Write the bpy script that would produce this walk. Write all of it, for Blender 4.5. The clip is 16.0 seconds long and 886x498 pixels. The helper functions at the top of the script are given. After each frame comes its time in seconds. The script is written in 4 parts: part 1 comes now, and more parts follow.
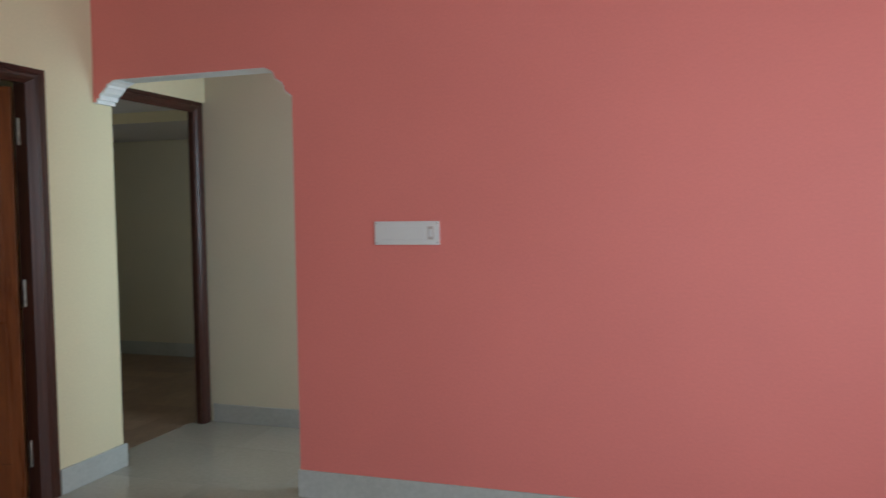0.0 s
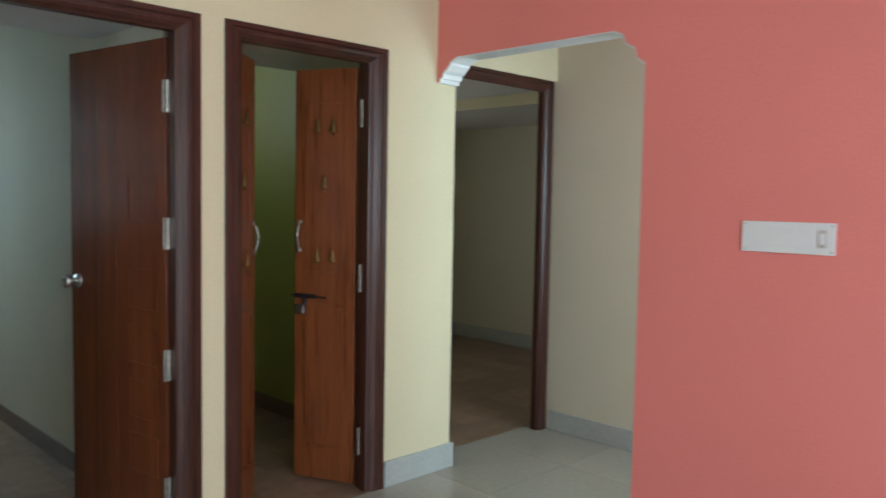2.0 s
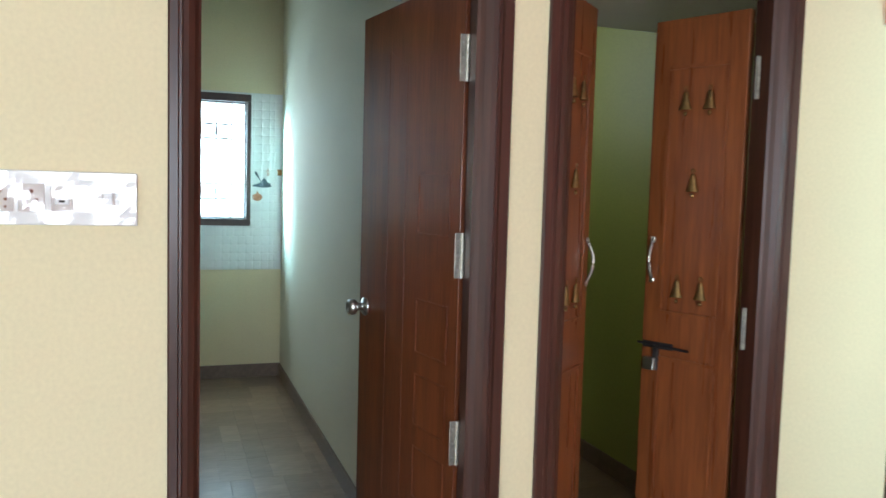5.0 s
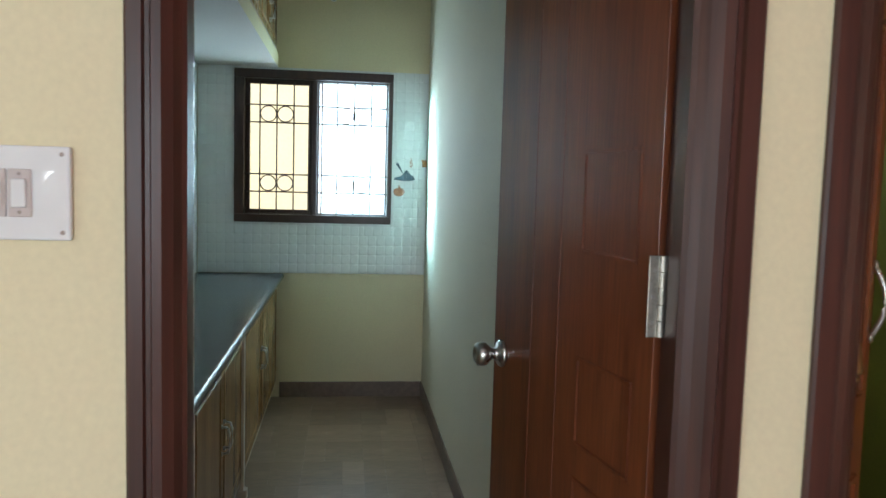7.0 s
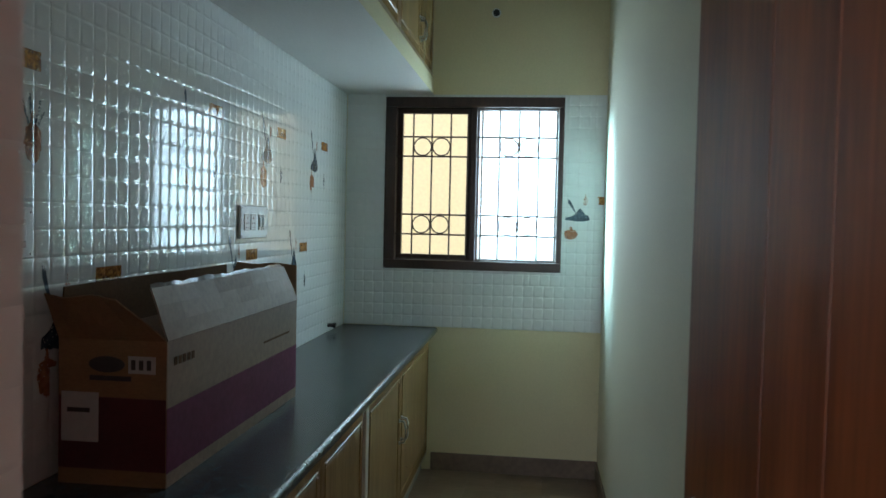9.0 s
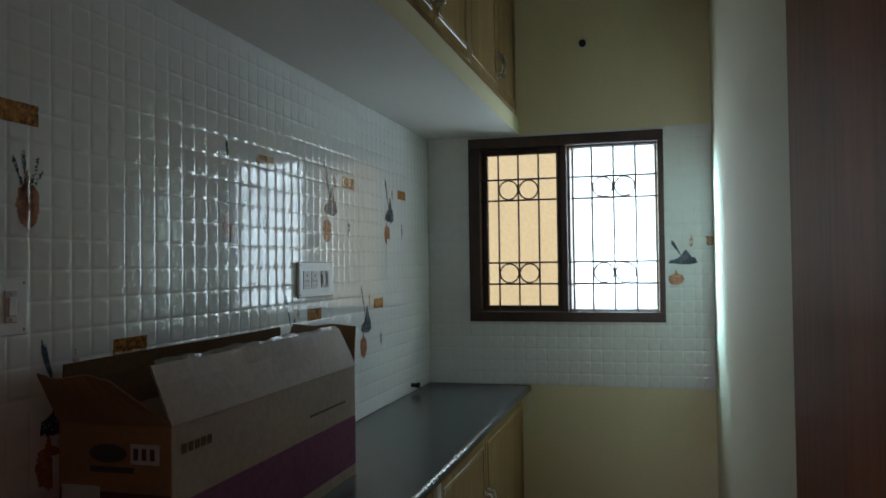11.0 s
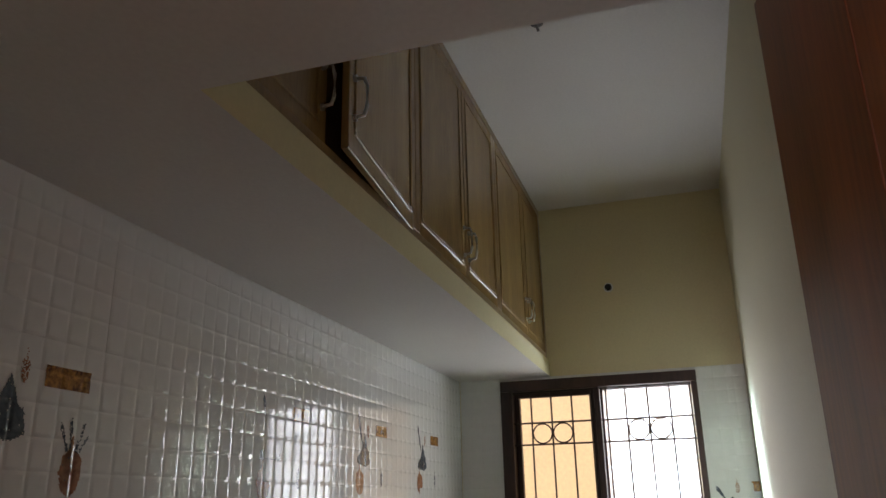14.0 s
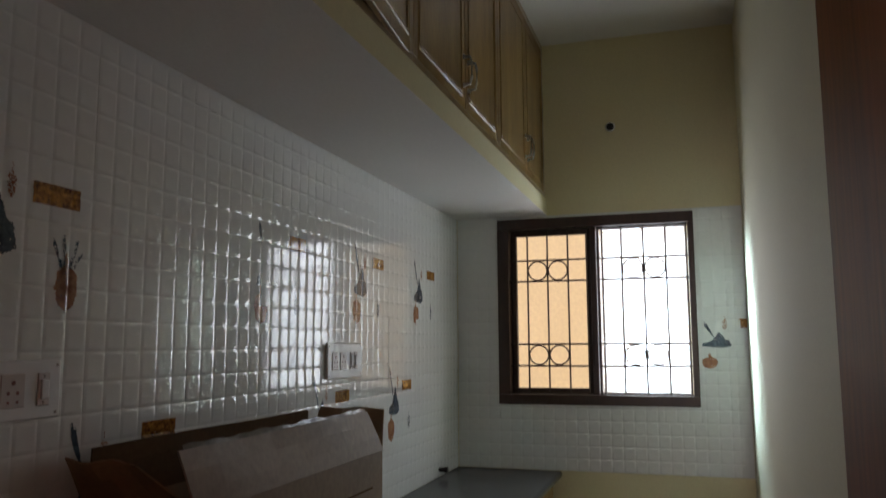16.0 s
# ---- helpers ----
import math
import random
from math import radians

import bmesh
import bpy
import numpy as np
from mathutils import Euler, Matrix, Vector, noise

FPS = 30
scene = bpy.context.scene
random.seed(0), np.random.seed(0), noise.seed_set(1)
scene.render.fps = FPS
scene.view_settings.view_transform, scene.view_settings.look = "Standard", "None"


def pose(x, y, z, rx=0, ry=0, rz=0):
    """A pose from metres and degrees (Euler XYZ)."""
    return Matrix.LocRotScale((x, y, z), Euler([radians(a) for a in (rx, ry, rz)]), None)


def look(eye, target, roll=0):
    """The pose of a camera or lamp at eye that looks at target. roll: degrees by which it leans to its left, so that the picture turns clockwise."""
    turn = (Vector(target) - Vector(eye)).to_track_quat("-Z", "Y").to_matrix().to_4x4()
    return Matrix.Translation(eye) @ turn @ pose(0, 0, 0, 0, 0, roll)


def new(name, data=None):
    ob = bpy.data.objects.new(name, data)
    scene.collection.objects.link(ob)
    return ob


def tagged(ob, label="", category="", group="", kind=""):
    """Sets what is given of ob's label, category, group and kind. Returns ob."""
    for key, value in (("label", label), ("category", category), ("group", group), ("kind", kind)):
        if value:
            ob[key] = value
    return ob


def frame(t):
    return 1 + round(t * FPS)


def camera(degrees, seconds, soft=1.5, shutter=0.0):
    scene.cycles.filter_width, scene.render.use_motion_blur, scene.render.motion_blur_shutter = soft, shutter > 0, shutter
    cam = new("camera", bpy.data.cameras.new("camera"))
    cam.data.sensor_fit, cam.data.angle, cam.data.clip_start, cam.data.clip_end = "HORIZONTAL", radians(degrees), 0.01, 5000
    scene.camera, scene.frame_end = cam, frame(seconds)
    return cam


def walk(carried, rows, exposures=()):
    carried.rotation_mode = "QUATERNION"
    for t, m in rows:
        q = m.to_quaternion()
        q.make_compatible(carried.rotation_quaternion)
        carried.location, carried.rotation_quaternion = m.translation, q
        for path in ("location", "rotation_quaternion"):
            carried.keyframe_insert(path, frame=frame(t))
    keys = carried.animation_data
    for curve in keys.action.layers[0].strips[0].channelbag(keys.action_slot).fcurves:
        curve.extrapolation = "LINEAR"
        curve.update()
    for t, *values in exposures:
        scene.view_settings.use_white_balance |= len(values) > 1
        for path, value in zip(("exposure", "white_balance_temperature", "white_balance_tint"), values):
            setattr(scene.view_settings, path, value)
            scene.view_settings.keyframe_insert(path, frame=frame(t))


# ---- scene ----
cam = camera(59.3, 16.0, shutter=0.5)
PATH = [
    (0, (0.295, 0.225, 1.399), (-0.33, 2.122, 1.298), -0.8),
    (0.5, (0.241, 0.398, 1.391), (-0.588, 2.216, 1.291), -0.4),
    (1, (0.171, 0.532, 1.401), (-0.841, 2.254, 1.293), -0.0),
    (1.5, (0.149, 0.72, 1.402), (-1.071, 2.301, 1.288), 0.3),
    (2, (0.087, 0.837, 1.406), (-1.329, 2.243, 1.278), 1.0),
    (2.5, (-0.048, 0.914, 1.402), (-1.565, 2.213, 1.262), 1.3),
    (3, (-0.219, 1.001, 1.434), (-1.775, 2.249, 1.287), 2.1),
    (3.5, (-0.348, 1.124, 1.411), (-1.986, 2.262, 1.261), 1.7),
    (4, (-0.484, 1.261, 1.438), (-2.242, 2.202, 1.282), 1.7),
    (4.2, (-0.544, 1.300, 1.432), (-2.336, 2.167, 1.282), 1.75),
    (6.3, (-1.38, 1.677, 1.417), (-3.331, 2.081, 1.245), 1.2),
    (6.5, (-1.459, 1.697, 1.41), (-3.42, 2.046, 1.236), 1.3),
    (7, (-1.694, 1.733, 1.415), (-3.671, 1.981, 1.246), 1.6),
    (7.5, (-1.86, 1.77, 1.413), (-3.841, 1.998, 1.26), 1.4),
    (8, (-2.069, 1.844, 1.419), (-4.063, 1.915, 1.281), 0.9),
    (8.5, (-2.221, 1.879, 1.426), (-4.214, 1.745, 1.317), 1.3),
    (9, (-2.421, 1.881, 1.409), (-4.405, 1.644, 1.336), 1.3),
    (9.2, (-2.483, 1.88, 1.418), (-4.465, 1.621, 1.352), 1.1),
    (11.3, (-2.745, 1.978, 1.432), (-4.664, 1.419, 1.506), -0.9),
    (11.5, (-2.743, 1.975, 1.441), (-4.661, 1.421, 1.562), -1.1),
    (12, (-2.727, 1.977, 1.448), (-4.633, 1.423, 1.698), -1.6),
    (12.5, (-2.712, 1.974, 1.456), (-4.6, 1.415, 1.806), -1.7),
    (13, (-2.696, 1.977, 1.472), (-4.562, 1.413, 1.918), -1.1),
    (13.5, (-2.688, 1.984, 1.472), (-4.527, 1.414, 2.014), -1.1),
    (14, (-2.692, 1.973, 1.48), (-4.508, 1.413, 2.106), -1.2),
    (14.5, (-2.702, 1.969, 1.483), (-4.522, 1.403, 2.088), -0.8),
    (15, (-2.711, 1.975, 1.464), (-4.565, 1.393, 1.938), -1.0),
    (15.5, (-2.725, 1.966, 1.46), (-4.604, 1.382, 1.819), -0.6),
    (16, (-2.741, 1.964, 1.441), (-4.637, 1.376, 1.685), -0.3),
]

EXPOSURES = [
    (0.0, -0.27, 6100, 13), (1.5, 0.10, 6000, 10), (2.5, 0.52, 5950, 8), (3.5, 0.84, 5750, 5), (4.2, 0.84, 5900, 7), (6.5, 0.46, 6250, 11), (7.5, 0.33, 6250, 11),
    (9.0, -0.04, 6250, 11), (11.3, -0.78, 7050, 22), (12.5, -1.12, 7500, 29), (13.2, -0.82, 7700, 30), (14.0, -0.28, 8300, 37), (14.5, 0.0, 8500, 36), (15.2, -0.15, 8300, 35), (16.0, -0.60, 7900, 34)]
walk(cam, [(t, look(eye, target, roll)) for t, eye, target, roll in PATH], EXPOSURES)

# ---- sky, sun, the light of the openings and added fill lamps ----
world = bpy.data.worlds.new("sky")
scene.world = world
world.use_nodes = True
wn = world.node_tree.nodes
sky = wn.new("ShaderNodeTexSky")
sky.sky_type, sky.sun_disc, sky.sun_elevation, sky.sun_rotation = "NISHITA", False, radians(56), radians(72)
wn["Background"].inputs["Strength"].default_value = 0.15
world.node_tree.links.new(sky.outputs["Color"], wn["Background"].inputs["Color"])


def lamp(name, kind, m, energy, colour, **more):
    data = bpy.data.lights.new(name, kind)
    data.energy, data.color = energy, colour
    ob = new(name, data)
    ob.matrix_world = m
    return ob


sun = lamp("sun", "SUN", look((9, 3, 14), (0, 0, 0)), 5.0, (1.0, 0.95, 0.86))
sun.data.angle = radians(0.5)


def opening_light(name, eye, target, wide, high, energy, colour):
    ob = lamp(name, "AREA", look(eye, target), energy, colour)
    ob.data.shape, ob.data.size, ob.data.size_y = "RECTANGLE", wide, high
    return ob


SKY = (0.80, 0.91, 1.0)
opening_light("window_daylight", (-6.845, 1.775, 1.61), (0, 1.772, 1.61), 0.42, 0.84, 13, (0.57, 0.84, 1.0))
# added lamp, turned sideways to brighten a band on the right kitchen wall
opening_light("wall_band_fill", (-6.772, 1.78, 1.61), (-6.272, 2.66, 1.25), 0.14, 0.80, 7.0, (0.40, 0.83, 1.0)).data.spread = radians(56)
opening_light("east_window_daylight", (2.52, 1.1, 1.5), (0, 1.1, 0.95), 1.6, 1.2, 86, SKY)
opening_light("south_door_daylight", (0.7, -2.42, 1.05), (0.7, 0, 1.05), 1.0, 2.0, 42, SKY)
opening_light("passage_daylight", (-0.28, 4.2, 1.5), (-2, 4.2, 1.5), 0.7, 1.2, 24, (0.64, 0.90, 1.0))
# added lamp that brightens the small room from out of view
opening_light("puja_fill", (-5.0, 2.85, 2.15), (0, 2.85, 1.6), 0.6, 0.8, 2.6, SKY)
# lamp added because the bedroom is too dark without it
opening_light("bedroom_fill", (-5.72, 4.6, 1.5), (0, 4.6, 1.5), 1.0, 1.2, 4, SKY)

# ---- materials ----


def material(name, base, rough=0.5, vary=0.08, scale=6.0, fine=60.0, bump=0.05, metal=0.0, coat=0.0, stretch=(1, 1, 1), random_tone=0.0, second=None, rough_vary=0.1, spec=0.5):
    m = bpy.data.materials.new(name)
    m.use_nodes = True
    n, l = m.node_tree.nodes, m.node_tree.links
    b = n["Principled BSDF"]
    tex = n.new("ShaderNodeTexCoord")
    mp = n.new("ShaderNodeMapping")
    mp.inputs["Scale"].default_value = stretch
    l.new(tex.outputs["Object"], mp.inputs["Vector"])
    big, small = n.new("ShaderNodeTexNoise"), n.new("ShaderNodeTexNoise")
    big.inputs["Scale"].default_value, small.inputs["Scale"].default_value = scale, fine
    big.inputs["Detail"].default_value, small.inputs["Detail"].default_value = 3, 4
    mixer = n.new("ShaderNodeMath")
    mixer.operation = "ADD"
    for tx in (big, small):
        l.new(mp.outputs["Vector"], tx.inputs["Vector"])
    l.new(big.outputs["Fac"], mixer.inputs[0])
    l.new(small.outputs["Fac"], mixer.inputs[1])
    ramp = n.new("ShaderNodeValToRGB")
    dark = second or tuple(c * (1 - 2 * vary) for c in base)
    light = base if second else tuple(min(1, c * (1 + vary)) for c in base)
    ramp.color_ramp.elements[0].position, ramp.color_ramp.elements[0].color = 0.35, (*dark, 1)
    ramp.color_ramp.elements[1].position, ramp.color_ramp.elements[1].color = 0.65, (*light, 1)
    half = n.new("ShaderNodeMath")
    half.operation, half.inputs[1].default_value = "MULTIPLY", 0.5
    l.new(mixer.outputs[0], half.inputs[0])
    l.new(half.outputs[0], ramp.inputs["Fac"])
    colour = ramp.outputs["Color"]
    if random_tone:
        info, hsv, scaled = n.new("ShaderNodeObjectInfo"), n.new("ShaderNodeHueSaturation"), n.new("ShaderNodeMapRange")
        scaled.inputs["To Min"].default_value, scaled.inputs["To Max"].default_value = 1 - random_tone, 1 + random_tone
        l.new(info.outputs["Random"], scaled.inputs["Value"])
        l.new(scaled.outputs["Result"], hsv.inputs["Value"])
        l.new(colour, hsv.inputs["Color"])
        colour = hsv.outputs["Color"]
    l.new(colour, b.inputs["Base Color"])
    rr = n.new("ShaderNodeMapRange")
    rr.inputs["To Min"].default_value, rr.inputs["To Max"].default_value = rough * (1 - rough_vary), min(1, rough * (1 + rough_vary))
    l.new(big.outputs["Fac"], rr.inputs["Value"])
    l.new(rr.outputs["Result"], b.inputs["Roughness"])
    if bump:
        bp = n.new("ShaderNodeBump")
        bp.inputs["Strength"].default_value, bp.inputs["Distance"].default_value = bump, 0.004
        l.new(half.outputs[0], bp.inputs["Height"])
        l.new(bp.outputs["Normal"], b.inputs["Normal"])
    b.inputs["Metallic"].default_value, b.inputs["Coat Weight"].default_value = metal, coat
    b.inputs["Coat Roughness"].default_value, b.inputs["Specular IOR Level"].default_value = 0.12, spec
    return m


CREAM = material("cream_paint", (0.74, 0.655, 0.435), 0.8, 0.03, 1.3, 90, 0.02, spec=0.2)
# the same cream paint, with bluish daylight mixed into its colour
CREAM_COOL = material("cream_paint_cool_light", (0.68, 0.635, 0.49), 0.8, 0.03, 1.3, 90, 0.02, spec=0.2)
CORAL = material("coral_paint", (0.76, 0.22, 0.19), 0.5, 0.03, 1.2, 90, 0.02, spec=0.35)
GREEN = material("green_paint", (0.38, 0.40, 0.10), 0.5, 0.06, 1.5, 80, 0.06)
WHITE = material("white_paint", (0.71, 0.68, 0.66), 0.6, 0.03, 1.4, 90, 0.05)
TRIM = material("white_enamel", (0.82, 0.83, 0.82), 0.35, 0.03, 5, 80, 0.03)
OUTER = material("neighbour_paint", (0.93, 0.85, 0.58), 0.7, 0.05, 1.0, 40, 0.1)
SKIRT = material("grey_skirting_tile", (0.48, 0.50, 0.47), 0.25, 0.06, 4, 50, 0.02, random_tone=0.04)
FLOOR = material("vitrified_tile", (0.42, 0.39, 0.33), 0.10, 0.05, 1.5, 40, 0.0, random_tone=0.05)
JOINT = material("joint_grout", (0.15, 0.115, 0.09), 0.8, 0.1, 10, 80, 0.1)
BROWN = material("brown_floor_tile", (0.29, 0.19, 0.125), 0.32, 0.14, 2.2, 14, 0.01, stretch=(5, 1, 1), random_tone=0.2, spec=0.35)
BROWN_SK = material("brown_skirting_tile", (0.19, 0.125, 0.088), 0.35, 0.15, 4, 30, 0.04, random_tone=0.1)
FRAME = material("dark_stained_frame", (0.066, 0.022, 0.014), 0.36, 0.25, 5, 60, 0.08, stretch=(1, 1, 0.06), spec=0.4, coat=0.03)
LEAF = material("red_brown_door_veneer", (0.215, 0.062, 0.021), 0.30, 0.3, 2.2, 22, 0.05, stretch=(7, 7, 0.35), second=(0.09, 0.022, 0.009), coat=0.2)
GROOVE = material("dark_door_moulding", (0.20, 0.056, 0.019), 0.38, 0.3, 4, 22, 0.05, stretch=(7, 7, 0.35), second=(0.09, 0.022, 0.009))
PUJA = material("polished_teak", (0.27, 0.082, 0.024), 0.28, 0.3, 4, 20, 0.05, stretch=(7, 7, 0.4), second=(0.15, 0.038, 0.012), coat=0.2)
STEEL = material("brushed_steel", (0.62, 0.61, 0.58), 0.28, 0.08, 30, 200, 0.02, metal=1.0)
HINGE = material("worn_steel_hinge", (0.55, 0.52, 0.46), 0.42, 0.15, 60, 200, 0.25, metal=0.85)
BRASS = material("aged_brass", (0.25, 0.15, 0.055), 0.5, 0.15, 30, 120, 0.1, metal=0.85)
IRON = material("dark_iron", (0.06, 0.05, 0.05), 0.45, 0.2, 30, 120, 0.1, metal=0.7)
GRILLE = material("grille_enamel", (0.035, 0.022, 0.018), 0.4, 0.1, 20, 90, 0.02)
WINDOW = material("window_frame_wood", (0.045, 0.020, 0.014), 0.35, 0.2, 5, 60, 0.05, stretch=(1, 1, 0.2))
TILE = material("white_relief_tile", (0.75, 0.755, 0.75), 0.07, 0.02, 2, 30, 0.0, random_tone=0.02)
DECOR = material("amber_mosaic_print", (0.60, 0.27, 0.06), 0.10, 0.2, 55, 110, 0.0, second=(0.11, 0.03, 0.01))
BLUE = material("slate_blue_print", (0.10, 0.14, 0.18), 0.12, 0.2, 25, 90, 0.0, second=(0.03, 0.045, 0.065))
ORANGE = material("orange_print", (0.52, 0.24, 0.13), 0.12, 0.2, 30, 90, 0.0, second=(0.26, 0.09, 0.05))
GRANITE = material("dark_granite", (0.075, 0.088, 0.10), 0.24, 0.3, 30, 220, 0.01, second=(0.03, 0.035, 0.04))
CABINET = material("tan_laminate", (0.36, 0.215, 0.088), 0.26, 0.12, 3, 30, 0.03, stretch=(4, 4, 0.4))
CABFRAME = material("tan_wood_moulding", (0.32, 0.185, 0.075), 0.35, 0.15, 5, 40, 0.04, stretch=(3, 3, 0.4))
POST = material("cream_post", (0.74, 0.69, 0.60), 0.4, 0.06, 5, 60, 0.04)
CARD = material("corrugated_card", (0.24, 0.13, 0.06), 0.75, 0.1, 6, 90, 0.12, stretch=(1, 1, 3))
# brown with the back flap's shadow mixed in; reused for print and cupboard bodies
CARD_SHADE = material("card_inside_shade", (0.12, 0.060, 0.026), 0.85, 0.1, 6, 90, 0.12, spec=0.08)
CARD_PALE = material("printed_card_pale", (0.29, 0.20, 0.145), 0.6, 0.1, 5, 60, 0.08, spec=0.2)
PURPLE = material("purple_print", (0.15, 0.032, 0.075), 0.75, 0.12, 5, 60, 0.05, spec=0.15)
MAROON = material("maroon_print", (0.085, 0.012, 0.016), 0.5, 0.12, 5, 60, 0.05)
TAPE = material("packing_tape", (0.30, 0.235, 0.19), 0.12, 0.15, 9, 40, 0.35)
PAPER = material("white_label", (0.42, 0.39, 0.39), 0.6, 0.05, 8, 60, 0.02)
INK = material("dark_ink", (0.04, 0.03, 0.03), 0.6, 0.1, 20, 60, 0.0)
PLATE = material("white_switch_plate", (0.76, 0.75, 0.755), 0.42, 0.02, 8, 60, 0.0)
SWITCH = material("ivory_switch", (0.58, 0.50, 0.48), 0.45, 0.03, 8, 60, 0.0)
SCREW = material("dull_screw", (0.34, 0.27, 0.25), 0.5, 0.1, 20, 60, 0.0, metal=0.3)
SLOT = material("socket_hole", (0.22, 0.05, 0.03), 0.5, 0.1, 20, 60, 0.0)
BLACK = material("black_void", (0.012, 0.012, 0.014), 0.6, 0.1, 20, 60, 0.0)
GROUND = material("ground_earth", (0.22, 0.19, 0.15), 0.9, 0.15, 0.5, 8, 0.2)


def frosted():
    m = bpy.data.materials.new("frosted_pane")
    m.use_nodes = True
    n, l = m.node_tree.nodes, m.node_tree.links
    n.remove(n["Principled BSDF"])
    tl, tp, gl, mx, mx2 = (n.new("ShaderNode" + k) for k in ("BsdfTranslucent", "BsdfTransparent", "BsdfGlossy", "MixShader", "MixShader"))
    tl.inputs["Color"].default_value = (0.9, 0.95, 0.97, 1)
    gl.inputs["Roughness"].default_value = 0.05
    mx.inputs[0].default_value, mx2.inputs[0].default_value = 0.80, 0.05
    l.new(tl.outputs[0], mx.inputs[1])
    l.new(tp.outputs[0], mx.inputs[2])
    l.new(mx.outputs[0], mx2.inputs[1])
    l.new(gl.outputs[0], mx2.inputs[2])
    l.new(mx2.outputs[0], n["Material Output"].inputs["Surface"])
    return m


PANE = frosted()


def clear_film():
    m = bpy.data.materials.new("clear_plastic_film")
    m.use_nodes = True
    n, l = m.node_tree.nodes, m.node_tree.links
    n.remove(n["Principled BSDF"])
    tp, gl, mx = (n.new("ShaderNode" + k) for k in ("BsdfTransparent", "BsdfGlossy", "MixShader"))
    tp.inputs["Color"].default_value = (1, 1, 1, 1)
    gl.inputs["Roughness"].default_value = 0.10
    mx.inputs[0].default_value = 0.10
    l.new(tp.outputs[0], mx.inputs[1])
    l.new(gl.outputs[0], mx.inputs[2])
    l.new(mx.outputs[0], n["Material Output"].inputs["Surface"])
    return m


FILM = clear_film()

# ---- mesh helpers ----


def blank():
    return bmesh.new()


def block(bm, x0, x1, y0, y1, z0, z1, m=None, slot=0):
    lo, hi = (min(x0, x1), min(y0, y1), min(z0, z1)), (max(x0, x1), max(y0, y1), max(z0, z1))
    vs = [bm.verts.new((hi[0] if i & 1 else lo[0], hi[1] if i & 2 else lo[1], hi[2] if i & 4 else lo[2])) for i in range(8)]
    fs = [bm.faces.new([vs[i] for i in q]) for q in ((0, 2, 3, 1), (4, 5, 7, 6), (0, 1, 5, 4), (2, 6, 7, 3), (0, 4, 6, 2), (1, 3, 7, 5))]
    for f in fs:
        f.material_index = slot
    if m is not None:
        bmesh.ops.transform(bm, matrix=m, verts=vs)
    return bm


def soft_block(x0, x1, y0, y1, z0, z1, r=0.003, seg=2):
    bm = block(blank(), x0, x1, y0, y1, z0, z1)
    bmesh.ops.bevel(bm, geom=bm.edges[:], offset=r, segments=seg, affect="EDGES", profile=0.5)
    return bm


def rod(bm, a, b, r, sides=10):
    a, b = Vector(a), Vector(b)
    m = Matrix.Translation((a + b) / 2) @ (b - a).to_track_quat("Z", "Y").to_matrix().to_4x4()
    bmesh.ops.create_cone(bm, cap_ends=True, segments=sides, radius1=r, radius2=r, depth=(b - a).length, matrix=m)
    return bm


def sweep(bm, path, r, sides=8):
    rings = []
    for i, p in enumerate(path):
        d = (Vector(path[min(i + 1, len(path) - 1)]) - Vector(path[max(i - 1, 0)])).to_track_quat("Z", "Y").to_matrix()
        rings.append([bm.verts.new(Vector(p) + d @ Vector((r * math.cos(6.2832 * k / sides), r * math.sin(6.2832 * k / sides), 0))) for k in range(sides)])
    for a, b in zip(rings, rings[1:]):
        for k in range(sides):
            bm.faces.new((a[k], a[(k + 1) % sides], b[(k + 1) % sides], b[k]))
    bm.faces.new(rings[0][::-1])
    bm.faces.new(rings[-1])
    return bm


def lathe(bm, profile, sides=20, m=None):
    """profile: (radius, height) along z."""
    rings = [[bm.verts.new((max(r, 1e-4) * math.cos(6.2832 * k / sides), max(r, 1e-4) * math.sin(6.2832 * k / sides), z)) for k in range(sides)] for r, z in profile]
    for a, b in zip(rings, rings[1:]):
        for k in range(sides):
            bm.faces.new((a[k], a[(k + 1) % sides], b[(k + 1) % sides], b[k]))
    bm.faces.new(rings[0][::-1])
    bm.faces.new(rings[-1])
    if m is not None:
        bmesh.ops.transform(bm, matrix=m, verts=[v for r in rings for v in r])
    return bm


def prism(bm, outline, y0, y1, plane="xz"):
    """An outline of (u, z) points drawn out along the third axis from y0 to y1."""
    put = {"xz": lambda u, v, w: (u, w, v), "yz": lambda u, v, w: (w, u, v), "xy": lambda u, v, w: (u, v, w)}[plane]
    a = [bm.verts.new(put(u, v, y0)) for u, v in outline]
    b = [bm.verts.new(put(u, v, y1)) for u, v in outline]
    n = len(outline)
    bm.faces.new(a)
    bm.faces.new(b[::-1])
    for k in range(n):
        bm.faces.new((a[k], b[k], b[(k + 1) % n], a[(k + 1) % n]))
    return bm


def ring(bm, u0, u1, z0, z1, w, y0, y1):
    """A rectangular raised moulding in the xz plane."""
    block(bm, u0, u1, y0, y1, z0, z0 + w)
    block(bm, u0, u1, y0, y1, z1 - w, z1)
    block(bm, u0, u0 + w, y0, y1, z0 + w, z1 - w)
    block(bm, u1 - w, u1, y0, y1, z0 + w, z1 - w)
    return bm


def mesh(name, bm, mats, smooth=False):
    bmesh.ops.recalc_face_normals(bm, faces=bm.faces[:])
    me = bpy.data.meshes.new(name)
    bm.to_mesh(me)
    bm.free()
    for m in mats if isinstance(mats, (list, tuple)) else [mats]:
        me.materials.append(m)
    if smooth:
        me.shade_smooth()
    return me


